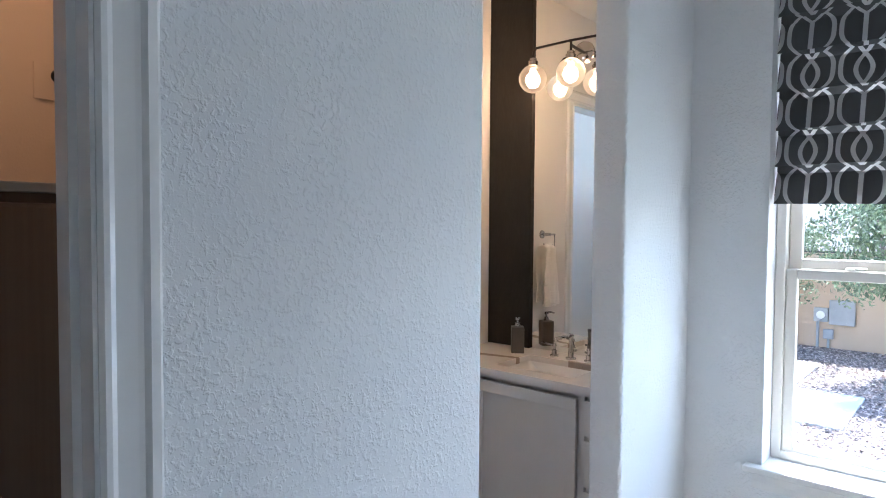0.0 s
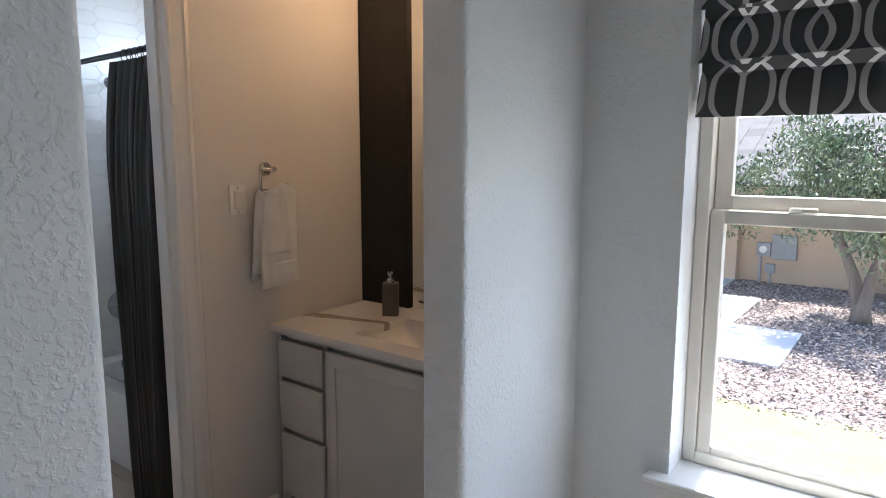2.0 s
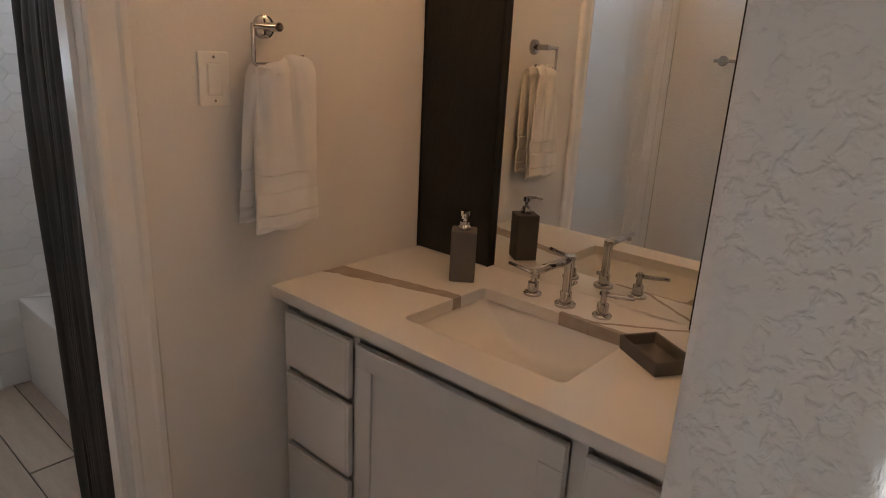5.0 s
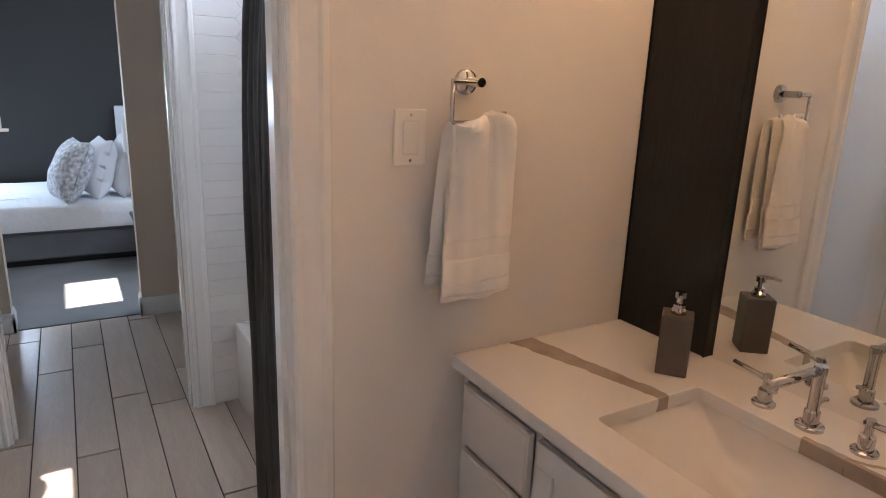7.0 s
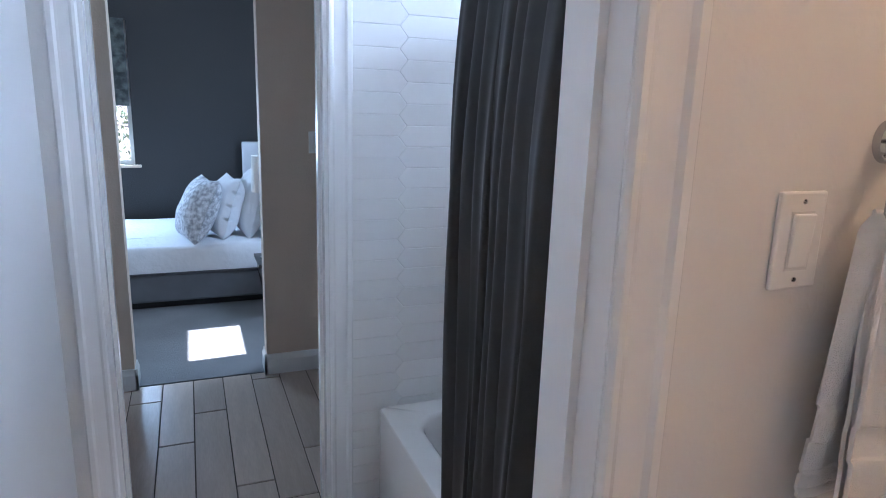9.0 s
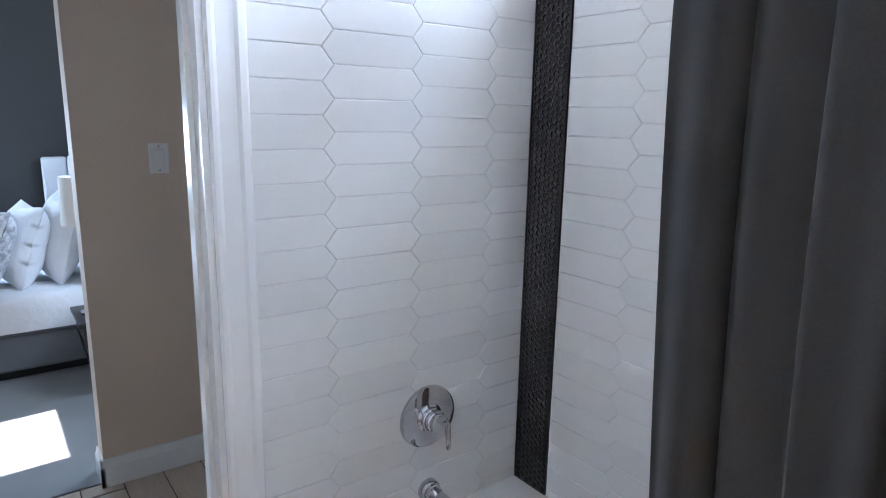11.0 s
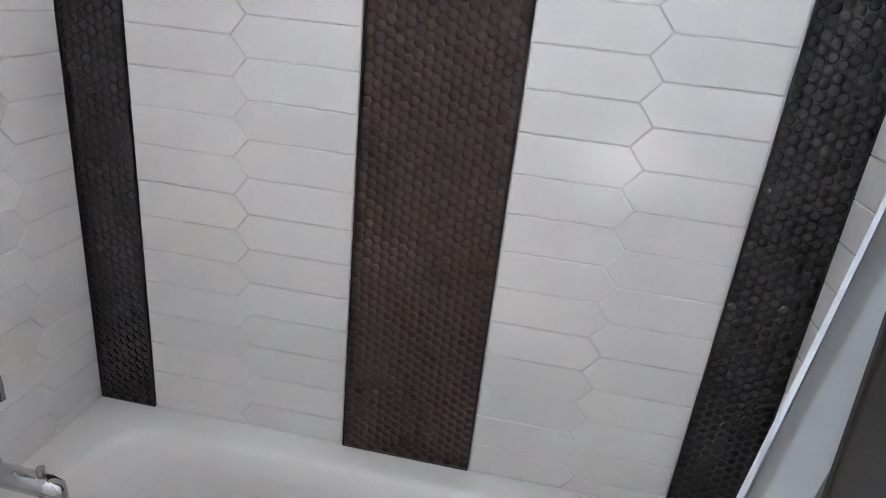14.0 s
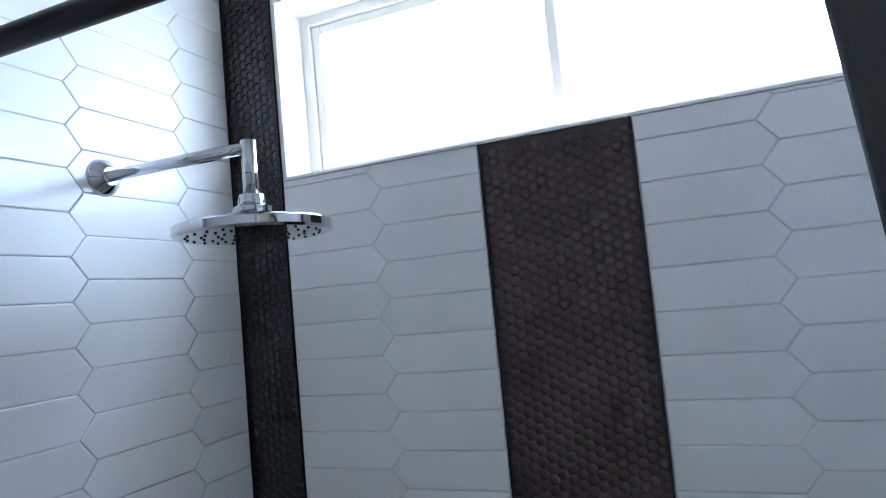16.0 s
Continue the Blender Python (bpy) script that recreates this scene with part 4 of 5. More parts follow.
def vanity_light():
    y, z = -0.600, 2.50
    t = thing("vanity_light", (-0.01, y, z), "nickel vanity light with clear glass globes, lit", "wall light")
    part("backplate", lathe(bmesh.new(), [(0, 0.02), (0.05, 0.02), (0.058, 0.014), (0.06, 0.0)], Matrix.Translation((-0.003, y, z - 0.03)) @ pose(0, 0, 0, 0, -90)), NICKEL, t, "", True)
    bm = bmesh.new()
    rod(bm, (-0.012, y, z - 0.03), (-0.150, y, z - 0.02), 0.008)
    pipe(bm, [(-0.150, y - 0.225, z - 0.055), (-0.150, y - 0.224, z - 0.020), (-0.150, y - 0.205, z), (-0.150, y, z + 0.004), (-0.150, y + 0.205, z), (-0.150, y + 0.224, z - 0.020), (-0.150, y + 0.225, z - 0.055)], 0.0065)
    rod(bm, (-0.150, y, z + 0.004), (-0.150, y, z - 0.055), 0.0065)
    part("arm", bm, BLACK_METAL, t, "", True)
    for k in (-1, 0, 1):
        gy = y + 0.225 * k
        part("socket", lathe(bmesh.new(), [(0, 0.0), (0.018, 0.0), (0.020, -0.012), (0.026, -0.016), (0.026, -0.040), (0.020, -0.044), (0.016, -0.060), (0, -0.060)], pose(-0.150, gy, z - 0.05), 20), NICKEL, t, "", True)
        c = pose(-0.150, gy, z - 0.158)
        g = part("globe", lathe(bmesh.new(), [(0.026, 0.070)] + [(0.074 * math.sin(a), 0.074 * math.cos(a)) for a in span(0.38, math.pi, 14)], c, 28), GLOBE, t, "clear glass globe", True)
        g.visible_shadow = False
        b = part("bulb", lathe(bmesh.new(), [(0.010, 0.052), (0.014, 0.030)] + [(0.033 * math.sin(a), -0.006 + 0.038 * math.cos(a)) for a in span(0.5, math.pi, 10)], c, 20), BULB, t, "glowing warm bulb", True)
        b.visible_shadow = False
        lamp("bulb_light", "POINT", pose(-0.150, gy, z - 0.155), BULB_WATTS, (1.0, 0.47, 0.22), radius=0.03)
    return t


def towel_ring():
    x, z = -0.571, 1.508
    t = thing("towel_ring", (x, -0.002, z), "square polished chrome towel ring", "towel ring")
    part("rosette", lathe(bmesh.new(), [(0, 0.014), (0.020, 0.014), (0.026, 0.010), (0.027, 0.0)], pose(x, -0.001, z, 90)), CHROME, t, "", True)
    bm = rod(bmesh.new(), (x, -0.010, z), (x, -0.068, z), 0.010, seg=18)
    rod(bm, (x + 0.012, -0.060, z), (x - 0.066, -0.060, z), 0.0062)
    part("post", bm, CHROME, t, "", True)
    bm = bmesh.new()
    pipe(bm, [(x - 0.064, -0.060, z + 0.004), (x - 0.064, -0.060, z - 0.078), (x - 0.060, -0.060, z - 0.082), (x + 0.062, -0.060, z - 0.082), (x + 0.066, -0.060, z - 0.078), (x + 0.066, -0.060, z - 0.058)], 0.0050)
    part("bar", bm, CHROME, t, "", True)
    return t


def hand_towel():
    x0, x1, zt = -0.634, -0.499, 1.432
    t = thing("hand_towel", (-0.57, -0.06, 1.04), "white terry hand towel with a woven band, folded over a ring", "towel")

    def sheet(front, low, widen, seed):
        def place(u, v):
            s = 1 - v
            w = 0.5 * (x1 - x0) + widen * s ** 0.6
            x = (x0 + x1) / 2 - 0.006 * s + (u - 0.5) * 2 * w
            pull = math.exp(-s * 1.9)
            x += 0.010 * math.sin(u * 12.5 + seed) * pull
            wave = 0.006 * math.sin(u * 6.5 + seed) + (0.018 * math.sin(u * 11.5 + seed + 2.2 * s) + 0.006 * math.sin(u * 24 + seed * 2 - 3 * s)) * pull
            round_top = 0.018 * max(0.0, 1 - max(0, v - 0.94) / 0.06) ** 0.5 if v > 0.94 else 0.018
            band = 0.0040 if 0.225 < v < 0.345 else (0.003 if v < 0.02 or 0.085 < v < 0.095 else 0)
            y = -0.060 + front * (round_top + 0.010 * s - band) + wave
            edge = 0.012 * (1 - (2 * u - 1) ** 2) if v > 0.9 else 0.0
            z = low + (zt - low) * v + 0.006 * noise.noise(Vector((u * 3, v * 2, seed))) * s - 0.010 * math.sin(u * 6.3) * (v > 0.93) + 0.006 * (u - 0.5) + edge * 0.4
            return Vector((x, y, z))
        return place

    for nm, front, low, widen, seed in (("front_fold", -1, 1.052, 0.022, 0.4), ("back_fold", 1, 1.066, 0.034, 2.2), ("inner_fold", -0.4, 1.041, 0.012, 1.2)):
        bm = bmesh.new()
        grid(bm, sheet(front, low, widen, seed), span(0, 1, 44), span(0, 1, 110))
        part(nm, thick(bm, 0.006), TOWEL, t, "", True)
    return t


def switch_plate(name_at, face, label, rocker=True):
    """A decorator switch on a wall facing -y."""
    x, z = name_at
    t = thing("light_switch", (x, face, z), label, "light switch")
    part("plate", box(bmesh.new(), x - 0.037, x + 0.037, face - 0.006, face + 0.001, z - 0.059, z + 0.059, 0.003), WHITE_PLASTIC, t)
    part("rocker", box(bmesh.new(), x - 0.0165, x + 0.0165, face - 0.010, face - 0.004, z - 0.033, z + 0.033, 0.002, pose(0, 0, 0, 4)), WHITE_PLASTIC, t)
    part("rocker_rim", boxes([(x - 0.0185, x + 0.0185, face - 0.0066, face - 0.0052, z - 0.0355, z + 0.0355)]), GROUT, t)
    for s in (-1, 1):
        part("screw", lathe(bmesh.new(), [(0, 0.0016), (0.003, 0.001), (0.0034, 0)], Matrix.Translation((x, face - 0.006, z + s * 0.047)) @ pose(0, 0, 0, 90), 10), CHROME, t)
    return t


BULB_WATTS = 0.045
worktop()
sink()
vanity_cabinet()
mirror()
side_panel(-0.290, -0.003)
side_panel(-1.212, -0.888)
faucet()
soap_dispenser()
soap_tray()
round_jar()
vanity_light()
towel_ring()
hand_towel()
switch_plate((-0.702, 1.391), -0.001, "white rocker light switch beside the towel")
switch_plate((-0.722, 1.323), 2.999, "white rocker light switch on taupe wall")


# ---- window room ----
def upright_frame(x0, x1, y0, y1, z0, z1, w, bevel=0.003):
    """Four bars round an opening in a wall that faces along x."""
    return [("stile", (x0, x1, y0, y0 + w, z0, z1)), ("stile", (x0, x1, y1 - w, y1, z0, z1)), ("rail", (x0, x1, y0 + w, y1 - w, z0, z0 + w)), ("rail", (x0, x1, y0 + w, y1 - w, z1 - w, z1))]


def single_hung_window():
    t = tagged(thing("window_1", (-0.33, (WY0 + WY1) / 2, WZ0), "cream vinyl single-hung window looking onto a yard", "window"), kind="structure")
    frame_part = part("window_frame", boxes([r for _, r in upright_frame(-0.375, -0.295, WY0 + 0.001, WY1 - 0.001, WZ0 + 0.001, WZ1 - 0.001, 0.034)], 0.003), VINYL, t)
    lower = part("lower_sash", boxes([r for _, r in upright_frame(-0.365, -0.330, WY0 + 0.036, WY1 - 0.036, WZ0 + 0.020, 1.412, 0.038)], 0.004), VINYL, t)
    part("pane", boxes([(-0.349, -0.345, WY0 + 0.072, WY1 - 0.072, WZ0 + 0.056, 1.376)]), GLASS, lower).visible_shadow = False
    upper = part("upper_sash", boxes([r for _, r in upright_frame(-0.328, -0.298, WY0 + 0.036, WY1 - 0.036, 1.405, WZ1 - 0.036, 0.045)], 0.004), VINYL, t)
    part("pane", boxes([(-0.315, -0.311, WY0 + 0.079, WY1 - 0.079, 1.448, WZ1 - 0.08)]), GLASS, upper).visible_shadow = False
    bm = lathe(bmesh.new(), [(0, 0.012), (0.012, 0.012), (0.016, 0.008), (0.018, 0.0)], pose(-0.348, -1.86, 1.412))
    box(bm, -0.356, -0.338, -1.91, -1.85, 1.416, 1.424, 0.003)
    part("sash_lock", bm, VINYL, lower, "small cam lock", True)
    sill = box(bmesh.new(), -0.535, -0.376, WY0 - 0.06, WY1 + 0.06, WZ0 - 0.024, WZ0 + 0.001, 0.006)
    structure("window_sill_1", sill, TRIM, "white painted window stool", "window sill")
    bm = bmesh.new()
    extrude_profile(bm, [(0, 0), (0.012, 0.004), (0.014, 0.03), (0.010, 0.062), (0, 0.064)], lambda u, v, w: (-0.490 - u, w, WZ0 - 0.090 + v), (WY0 - 0.03, WY1 + 0.03))
    structure("trim_8", bm, TRIM, "white moulded window apron", "window trim")


SHADE_LOW, FOLD = 1.652, 0.1366
OVAL, OVAL_AT = 0.163, -1.8115               # width of an oval and where one begins


def trellis_cloth():
    """Charcoal cloth with silver interlocking ovals."""
    m = material("trellis_cloth", (0.115, 0.113, 0.117), 0.75, vary=0.2, vary_scale=20, bump=0.3, bump_scale=700, bump_far=0.0006)
    t = m.node_tree
    b = t.nodes["Principled BSDF"]
    base = b.inputs["Base Color"].links[0].from_socket
    sep = t.nodes.new("ShaderNodeSeparateXYZ")
    t.links.new(t.nodes["Geometry"].outputs["Position"], sep.inputs[0])

    def op(kind, a, bb=None, c=None):
        n = t.nodes.new("ShaderNodeMath")
        n.operation = kind
        for i, v in enumerate((a, bb, c)):
            if v is None:
                continue
            if isinstance(v, (int, float)):
                n.inputs[i].default_value = v
            else:
                t.links.new(v, n.inputs[i])
        return n.outputs[0]

    rise = op("MULTIPLY", op("SUBTRACT", sep.outputs["Z"], SHADE_LOW - 0.004), 1 / FOLD)
    row = op("FRACT", op("MULTIPLY", op("FLOOR", rise), 0.5))
    odd = op("GREATER_THAN", row, 0.25)
    far = op("ABSOLUTE", op("MULTIPLY_ADD", op("FRACT", rise), 2.0, -1.0))
    up = op("FRACT", rise)
    outer = op("SUBTRACT", 0.43, op("MULTIPLY", op("POWER", far, 3.2), 0.19))
    split = op("MULTIPLY", op("MAXIMUM", op("SUBTRACT", up, 0.78), 0.0), 0.9)
    leaf = op("ABSOLUTE", op("MULTIPLY", op("SINE", op("MULTIPLY", up, math.pi / 0.80)), 0.15))
    inner = op("ADD", op("MULTIPLY", odd, leaf), op("MULTIPLY", op("SUBTRACT", 1.0, odd), split))
    side = op("ABSOLUTE", op("SUBTRACT", op("FRACT", op("MULTIPLY", op("SUBTRACT", sep.outputs["Y"], OVAL_AT), 1 / OVAL)), 0.5))
    total = None
    for line in (outer, inner):
        d = op("ABSOLUTE", op("SUBTRACT", side, line))
        one = op("LESS_THAN", d, 0.046)
        total = one if total is None else op("MAXIMUM", total, one)
    x = t.nodes.new("ShaderNodeMix")
    x.data_type = "RGBA"
    t.links.new(total, x.inputs["Factor"])
    t.links.new(base, x.inputs["A"])
    x.inputs["B"].default_value = (0.72, 0.71, 0.70, 1)
    t.links.new(x.outputs["Result"], b.inputs["Base Color"])
    through_light = t.nodes.new("ShaderNodeBsdfTranslucent")
    glow = t.nodes.new("ShaderNodeMix")
    glow.data_type = "RGBA"
    glow.inputs["A"].default_value, glow.inputs["B"].default_value = (0.20, 0.20, 0.195, 1), (0.62, 0.61, 0.60, 1)
    t.links.new(total, glow.inputs["Factor"])
    t.links.new(glow.outputs["Result"], through_light.inputs["Color"])
    blend = t.nodes.new("ShaderNodeMixShader")
    blend.inputs[0].default_value = 0.36
    t.links.new(b.outputs[0], blend.inputs[1])
    t.links.new(through_light.outputs[0], blend.inputs[2])
    t.links.new(blend.outputs[0], t.nodes["Material Output"].inputs["Surface"])
    return m


def roman_shade():
    t = thing("roman_shade", (-0.46, (WY0 + WY1) / 2, 1.65), "charcoal roman shade with silver interlocking ovals, half lowered", "window shade")
    y0, y1, z = WY0 + 0.012, WY1 - 0.006, SHADE_LOW
    cloth = trellis_cloth()
    bm = bmesh.new()
    grid(bm, lambda u, v: Vector((-0.408, y0 + (y1 - y0) * u, z + 0.02 + (WZ1 - 0.03 - z - 0.02) * v)), span(0, 1, 6), span(0, 1, 6))
    part("back_cloth", thick(bm, 0.0008), cloth, t, "single layer of thin cloth glowing with daylight")
    for k in range(6):
        low, high = z + FOLD * k, min(z + FOLD * (k + 1) - 0.024, WZ1 - 0.02)

        def place(u, v, low=low, high=high, k=k):
            out = 0.036 * (1 - v) ** 0.8
            sag = 0.004 * math.sin(u * math.pi * 3 + k) * (1 - v)
            return Vector((-0.412 - out - sag, y0 + (y1 - y0) * u, low + (high - low) * v + 0.0035 * math.sin(u * 7 + k * 2) * (1 - v)))
        bm = bmesh.new()
        grid(bm, place, span(0, 1, 30), span(0, 1, 10))
        part("fold", thick(bm, 0.0015), cloth, t, "", True)
    part("headrail", box(bmesh.new(), -0.46, -0.40, y0, y1, WZ1 - 0.05, WZ1 - 0.004, 0.003), WHITE_PLASTIC, t)
    return t


single_hung_window()
roman_shade()


# ---- utility room behind the first doorway ----
def refrigerator():
    t = thing("refrigerator", (-2.9, -0.15, 0), "dark brushed steel refrigerator in a warm-lit utility room", "refrigerator")
    part("cabinet", box(bmesh.new(), -3.35, -2.35, -0.46, 0.25, 0.03, 1.66, 0.01), APPLIANCE, t)
    part("door", box(bmesh.new(), -3.35, -2.35, -0.52, -0.464, 0.06, 1.615, 0.012), APPLIANCE, t, "brushed steel door")
    part("top_trim", box(bmesh.new(), -3.35, -2.35, -0.51, -0.464, 1.640, 1.664, 0.004), BOX_GREY, t, "grey top trim")
    part("base", boxes([(-3.33, -2.37, -0.44, 0.23, 0, 0.03)]), BLACK_METAL, t)
    return t


def coat_hook():
    t = thing("wall_hook", (-1.99, 0.899, 2.19), "round black wall hook on a white plate", "hook")
    part("plate", box(bmesh.new(), -2.10, -1.96, 0.890, 0.899, 2.10, 2.26, 0.003), WALL_TAN, t)
    part("knob", lathe(bmesh.new(), [(0, 0.05), (0.026, 0.046), (0.030, 0.036), (0.018, 0.02), (0.014, 0)], Matrix.Translation((-2.015, 0.890, 2.2)) @ pose(0, 0, 0, 90)), BLACK_METAL, t, "", True)
    return t


def ceiling_lamp():
    t = thing("ceiling_lamp", (-2.5, 0.2, CEIL), "round glowing warm ceiling lamp", "ceiling lamp")
    part("base", lathe(bmesh.new(), [(0, 0), (0.12, 0), (0.12, -0.02), (0, -0.02)], pose(-2.5, 0.2, CEIL)), NICKEL, t)
    part("diffuser", lathe(bmesh.new(), [(0.11, -0.02), (0.105, -0.05), (0.06, -0.08), (0, -0.088)], pose(-2.5, 0.2, CEIL)), glowing("ceiling_lamp_glow", (1.0, 0.56, 0.28), 9.0), t, "", True)
    return t


refrigerator()
coat_hook()
ceiling_lamp()


# ---- bath window ----
def slider_window(name, x0, x1, y0, y1, z0, z1, label):
    t = tagged(thing(name, ((x0 + x1) / 2, (y0 + y1) / 2, z0), label, "window"), kind="structure")
    part("window_frame", boxes([r for _, r in upright_frame(x0, x1, y0 + 0.001, y1 - 0.001, z0 + 0.001, z1 - 0.001, 0.026)], 0.003), VINYL, t)
    mid = (y0 + y1) / 2
    for a, b, off in ((mid - 0.014, y1 - 0.027, 0.0), (y0 + 0.027, mid + 0.014, 0.022)):
        sash = part("sash", boxes([r for _, r in upright_frame(x0 + 0.010 + off, x0 + 0.030 + off, a, b, z0 + 0.027, z1 - 0.027, 0.022)], 0.003), VINYL, t)
        part("pane", boxes([(x0 + 0.018 + off, x0 + 0.022 + off, a + 0.021, b - 0.021, z0 + 0.048, z1 - 0.048)]), GLASS, sash).visible_shadow = False
    return t


slider_window("window_2", 0.065, 0.125, BY0, BY1, BZ0, BZ1, "high vinyl slider window over the tub, sunlit")
structure("window_sill_2", boxes([(XT - 0.004, 0.065, BY0 + 0.001, BY1 - 0.001, BZ0 - 0.002, BZ0 + 0.004), (XT - 0.002, 0.065, BY1 - 0.004, BY1 + 0.001, BZ0 + 0.004, BZ1 - 0.004),
                                  (XT - 0.002, 0.065, BY0 - 0.001, BY0 + 0.004, BZ0 + 0.004, BZ1 - 0.004), (XT - 0.002, 0.065, BY0 - 0.001, BY1 + 0.001, BZ1 - 0.004, BZ1 + 0.002)]), TRIM, "white window reveal with a thin edge trim", "window trim")


# ---- towel bars and picture ----
def wall_bar(name, x, y0, y1, z, mat, label):
    t = thing(name, (x + 0.03, (y0 + y1) / 2, z), label, "towel bar")
    for y in (y0, y1):
        bm = lathe(bmesh.new(), [(0, 0.012), (0.018, 0.012), (0.024, 0.006), (0.025, 0)], Matrix.Translation((x, y, z)) @ pose(0, 0, 0, 0, 90))
        rod(bm, (x + 0.004, y, z), (x + 0.072, y, z), 0.008)
        part("post", bm, mat, t, "", True)
    part("bar", rod(bmesh.new(), (x + 0.064, y0 - 0.02, z), (x + 0.064, y1 + 0.02, z), 0.008), mat, t, "", True)
    return t


wall_bar("towel_bar", -1.825, -0.80, -0.25, 1.50, CHROME, "polished chrome towel bar on a cream wall")
wall_bar("towel_bar", -1.78, 1.98, 2.46, 1.43, BLACK_METAL, "dark metal towel bar under a framed print")


def framed_print():
    t = thing("framed_print", (-1.77, 2.25, 1.56), "brown wood framed print with rows of black shapes", "picture")
    y0, y1, z0, z1 = 2.02, 2.453, 1.562, 2.18
    for row in ((y0, y1, z0, z0 + 0.022), (y0, y1, z1 - 0.022, z1), (y0, y0 + 0.022, z0 + 0.022, z1 - 0.022), (y1 - 0.022, y1, z0 + 0.022, z1 - 0.022)):
        part("frame_bar", box(bmesh.new(), -1.779, -1.757, *row, bevel=0.002, seg=1), WOOD_FRAME, t)
    part("paper", boxes([(-1.779, -1.770, y0 + 0.02, y1 - 0.02, z0 + 0.02, z1 - 0.02)]), PAPER, t)
    for k in range(7):
        z = z0 + 0.19 + 0.055 * k
        part("printed_bar", boxes([(-1.7705, -1.7692, y0 + 0.06, y1 - 0.055, z, z + 0.026)]), BLACK_WOOD, t)
    part("printed_bar", boxes([(-1.7705, -1.7692, y1 - 0.15, y1 - 0.055, z0 + 0.06, z0 + 0.15)]), BLACK_WOOD, t)
    return t


framed_print()


# ---- bedroom ----
def bed():
    t = thing("bed", (-1.7, 5.0, 0), "low grey upholstered bed with white bedding", "bed")
    x0, x1, y0, y1 = -2.75, -0.76, 4.40, 5.66
    part("base", box(bmesh.new(), x0, x1, y0 + 0.012, y1, 0.055, 0.262, 0.016), UPHOLSTERY, t, "grey upholstered side rail")
    part("plinth", boxes([(x0 + 0.06, x1 - 0.06, y0 + 0.06, y1 - 0.06, 0, 0.055)]), BLACK_WOOD, t)
    part("mattress_band", box(bmesh.new(), x0 + 0.01, x1, y0 + 0.004, y1, 0.262, 0.285, 0.008), UPHOLSTERY, t, "grey ribbed mattress band")

    def top(u, v):
        a = v * 1.25
        y = y0 + 0.0 + (0.055 * (1 - math.cos(min(1, a / 0.2) * math.pi / 2)) if a < 0.2 else 0.055 + (a - 0.2) / 1.05 * (y1 - y0 - 0.055))
        z = 0.285 + (0.172 * math.sin(min(1, a / 0.2) * math.pi / 2))
        z += 0.012 * noise.noise(Vector((u * 5, v * 6, 3.3))) if a > 0.15 else 0.0
        return Vector((x0 + (x1 - x0) * u, y, z))
    bm = bmesh.new()
    grid(bm, top, span(0, 1, 60), span(0, 1, 60))
    part("duvet", thick(bm, 0.012), LINEN, t, "smooth white duvet", True)
    bm = box(bmesh.new(), x0 + 0.1, x1 - 0.36, 4.78, y1 - 0.02, 0.452, 0.474, 0.009)
    part("folded_sheet", bm, LINEN, t)
    board = box(bmesh.new(), -0.755, -0.69, y0 + 0.02, y1 + 0.03, 0.05, 1.175, 0.02)
    part("headboard", board, LINEN, t, "pale upholstered headboard")
    part("wing", box(bmesh.new(), -0.915, -0.756, y1 + 0.002, y1 + 0.05, 0.05, 1.165, 0.015), LINEN, t, "pale upholstered headboard wing")
    return t


def pillow(at, size, lean, turn, mat, label):
    bm = bmesh.new()
    n = 22
    m = Matrix.Translation(at) @ pose(0, 0, 0, 0, lean, turn)
    for side in (1, -1):
        def place(u, v, side=side):
            a, b = 2 * u - 1, 2 * v - 1
            puff = (max(0.0, 1 - abs(a) ** 2.4) * max(0.0, 1 - abs(b) ** 2.4)) ** 0.5
            pinch = 1 - 0.10 * (1 - abs(a)) * abs(b) ** 2 - 0.10 * (1 - abs(b)) * abs(a) ** 2
            return m @ Vector((side * size[2] * puff + 0.010 * noise.noise(Vector((a * 2.2, b * 2.2, side + at[0] * 5))), a * size[0] * pinch, (b * size[1]) * pinch + size[1]))
        grid(bm, place, span(0, 1, n), span(0, 1, n))
    bmesh.ops.remove_doubles(bm, verts=bm.verts[:], dist=0.0005)
    bmesh.ops.recalc_face_normals(bm, faces=bm.faces[:])
    t = thing("pillow", at, label, "pillow", "pillows on the bed")
    part("cover", bm, mat, t, "", True)
    return t


PRINTED = material("printed_linen", (0.74, 0.75, 0.78), 0.9, vary=0.75, vary_scale=34, bump=0.4, bump_scale=25, bump_far=0.006, second=(0.20, 0.21, 0.24))
bed()
pillow((-1.43, 4.74, 0.455), (0.25, 0.262, 0.13), 24, 14, PRINTED, "white pillow with small grey print leaning on another")
pillow((-1.20, 4.84, 0.455), (0.235, 0.255, 0.12), 18, 10, LINEN, "plain white pillow leaning against cushions")
pillow((-0.99, 4.92, 0.455), (0.30, 0.27, 0.12), 16, 6, LINEN, "large white pillow against the headboard")


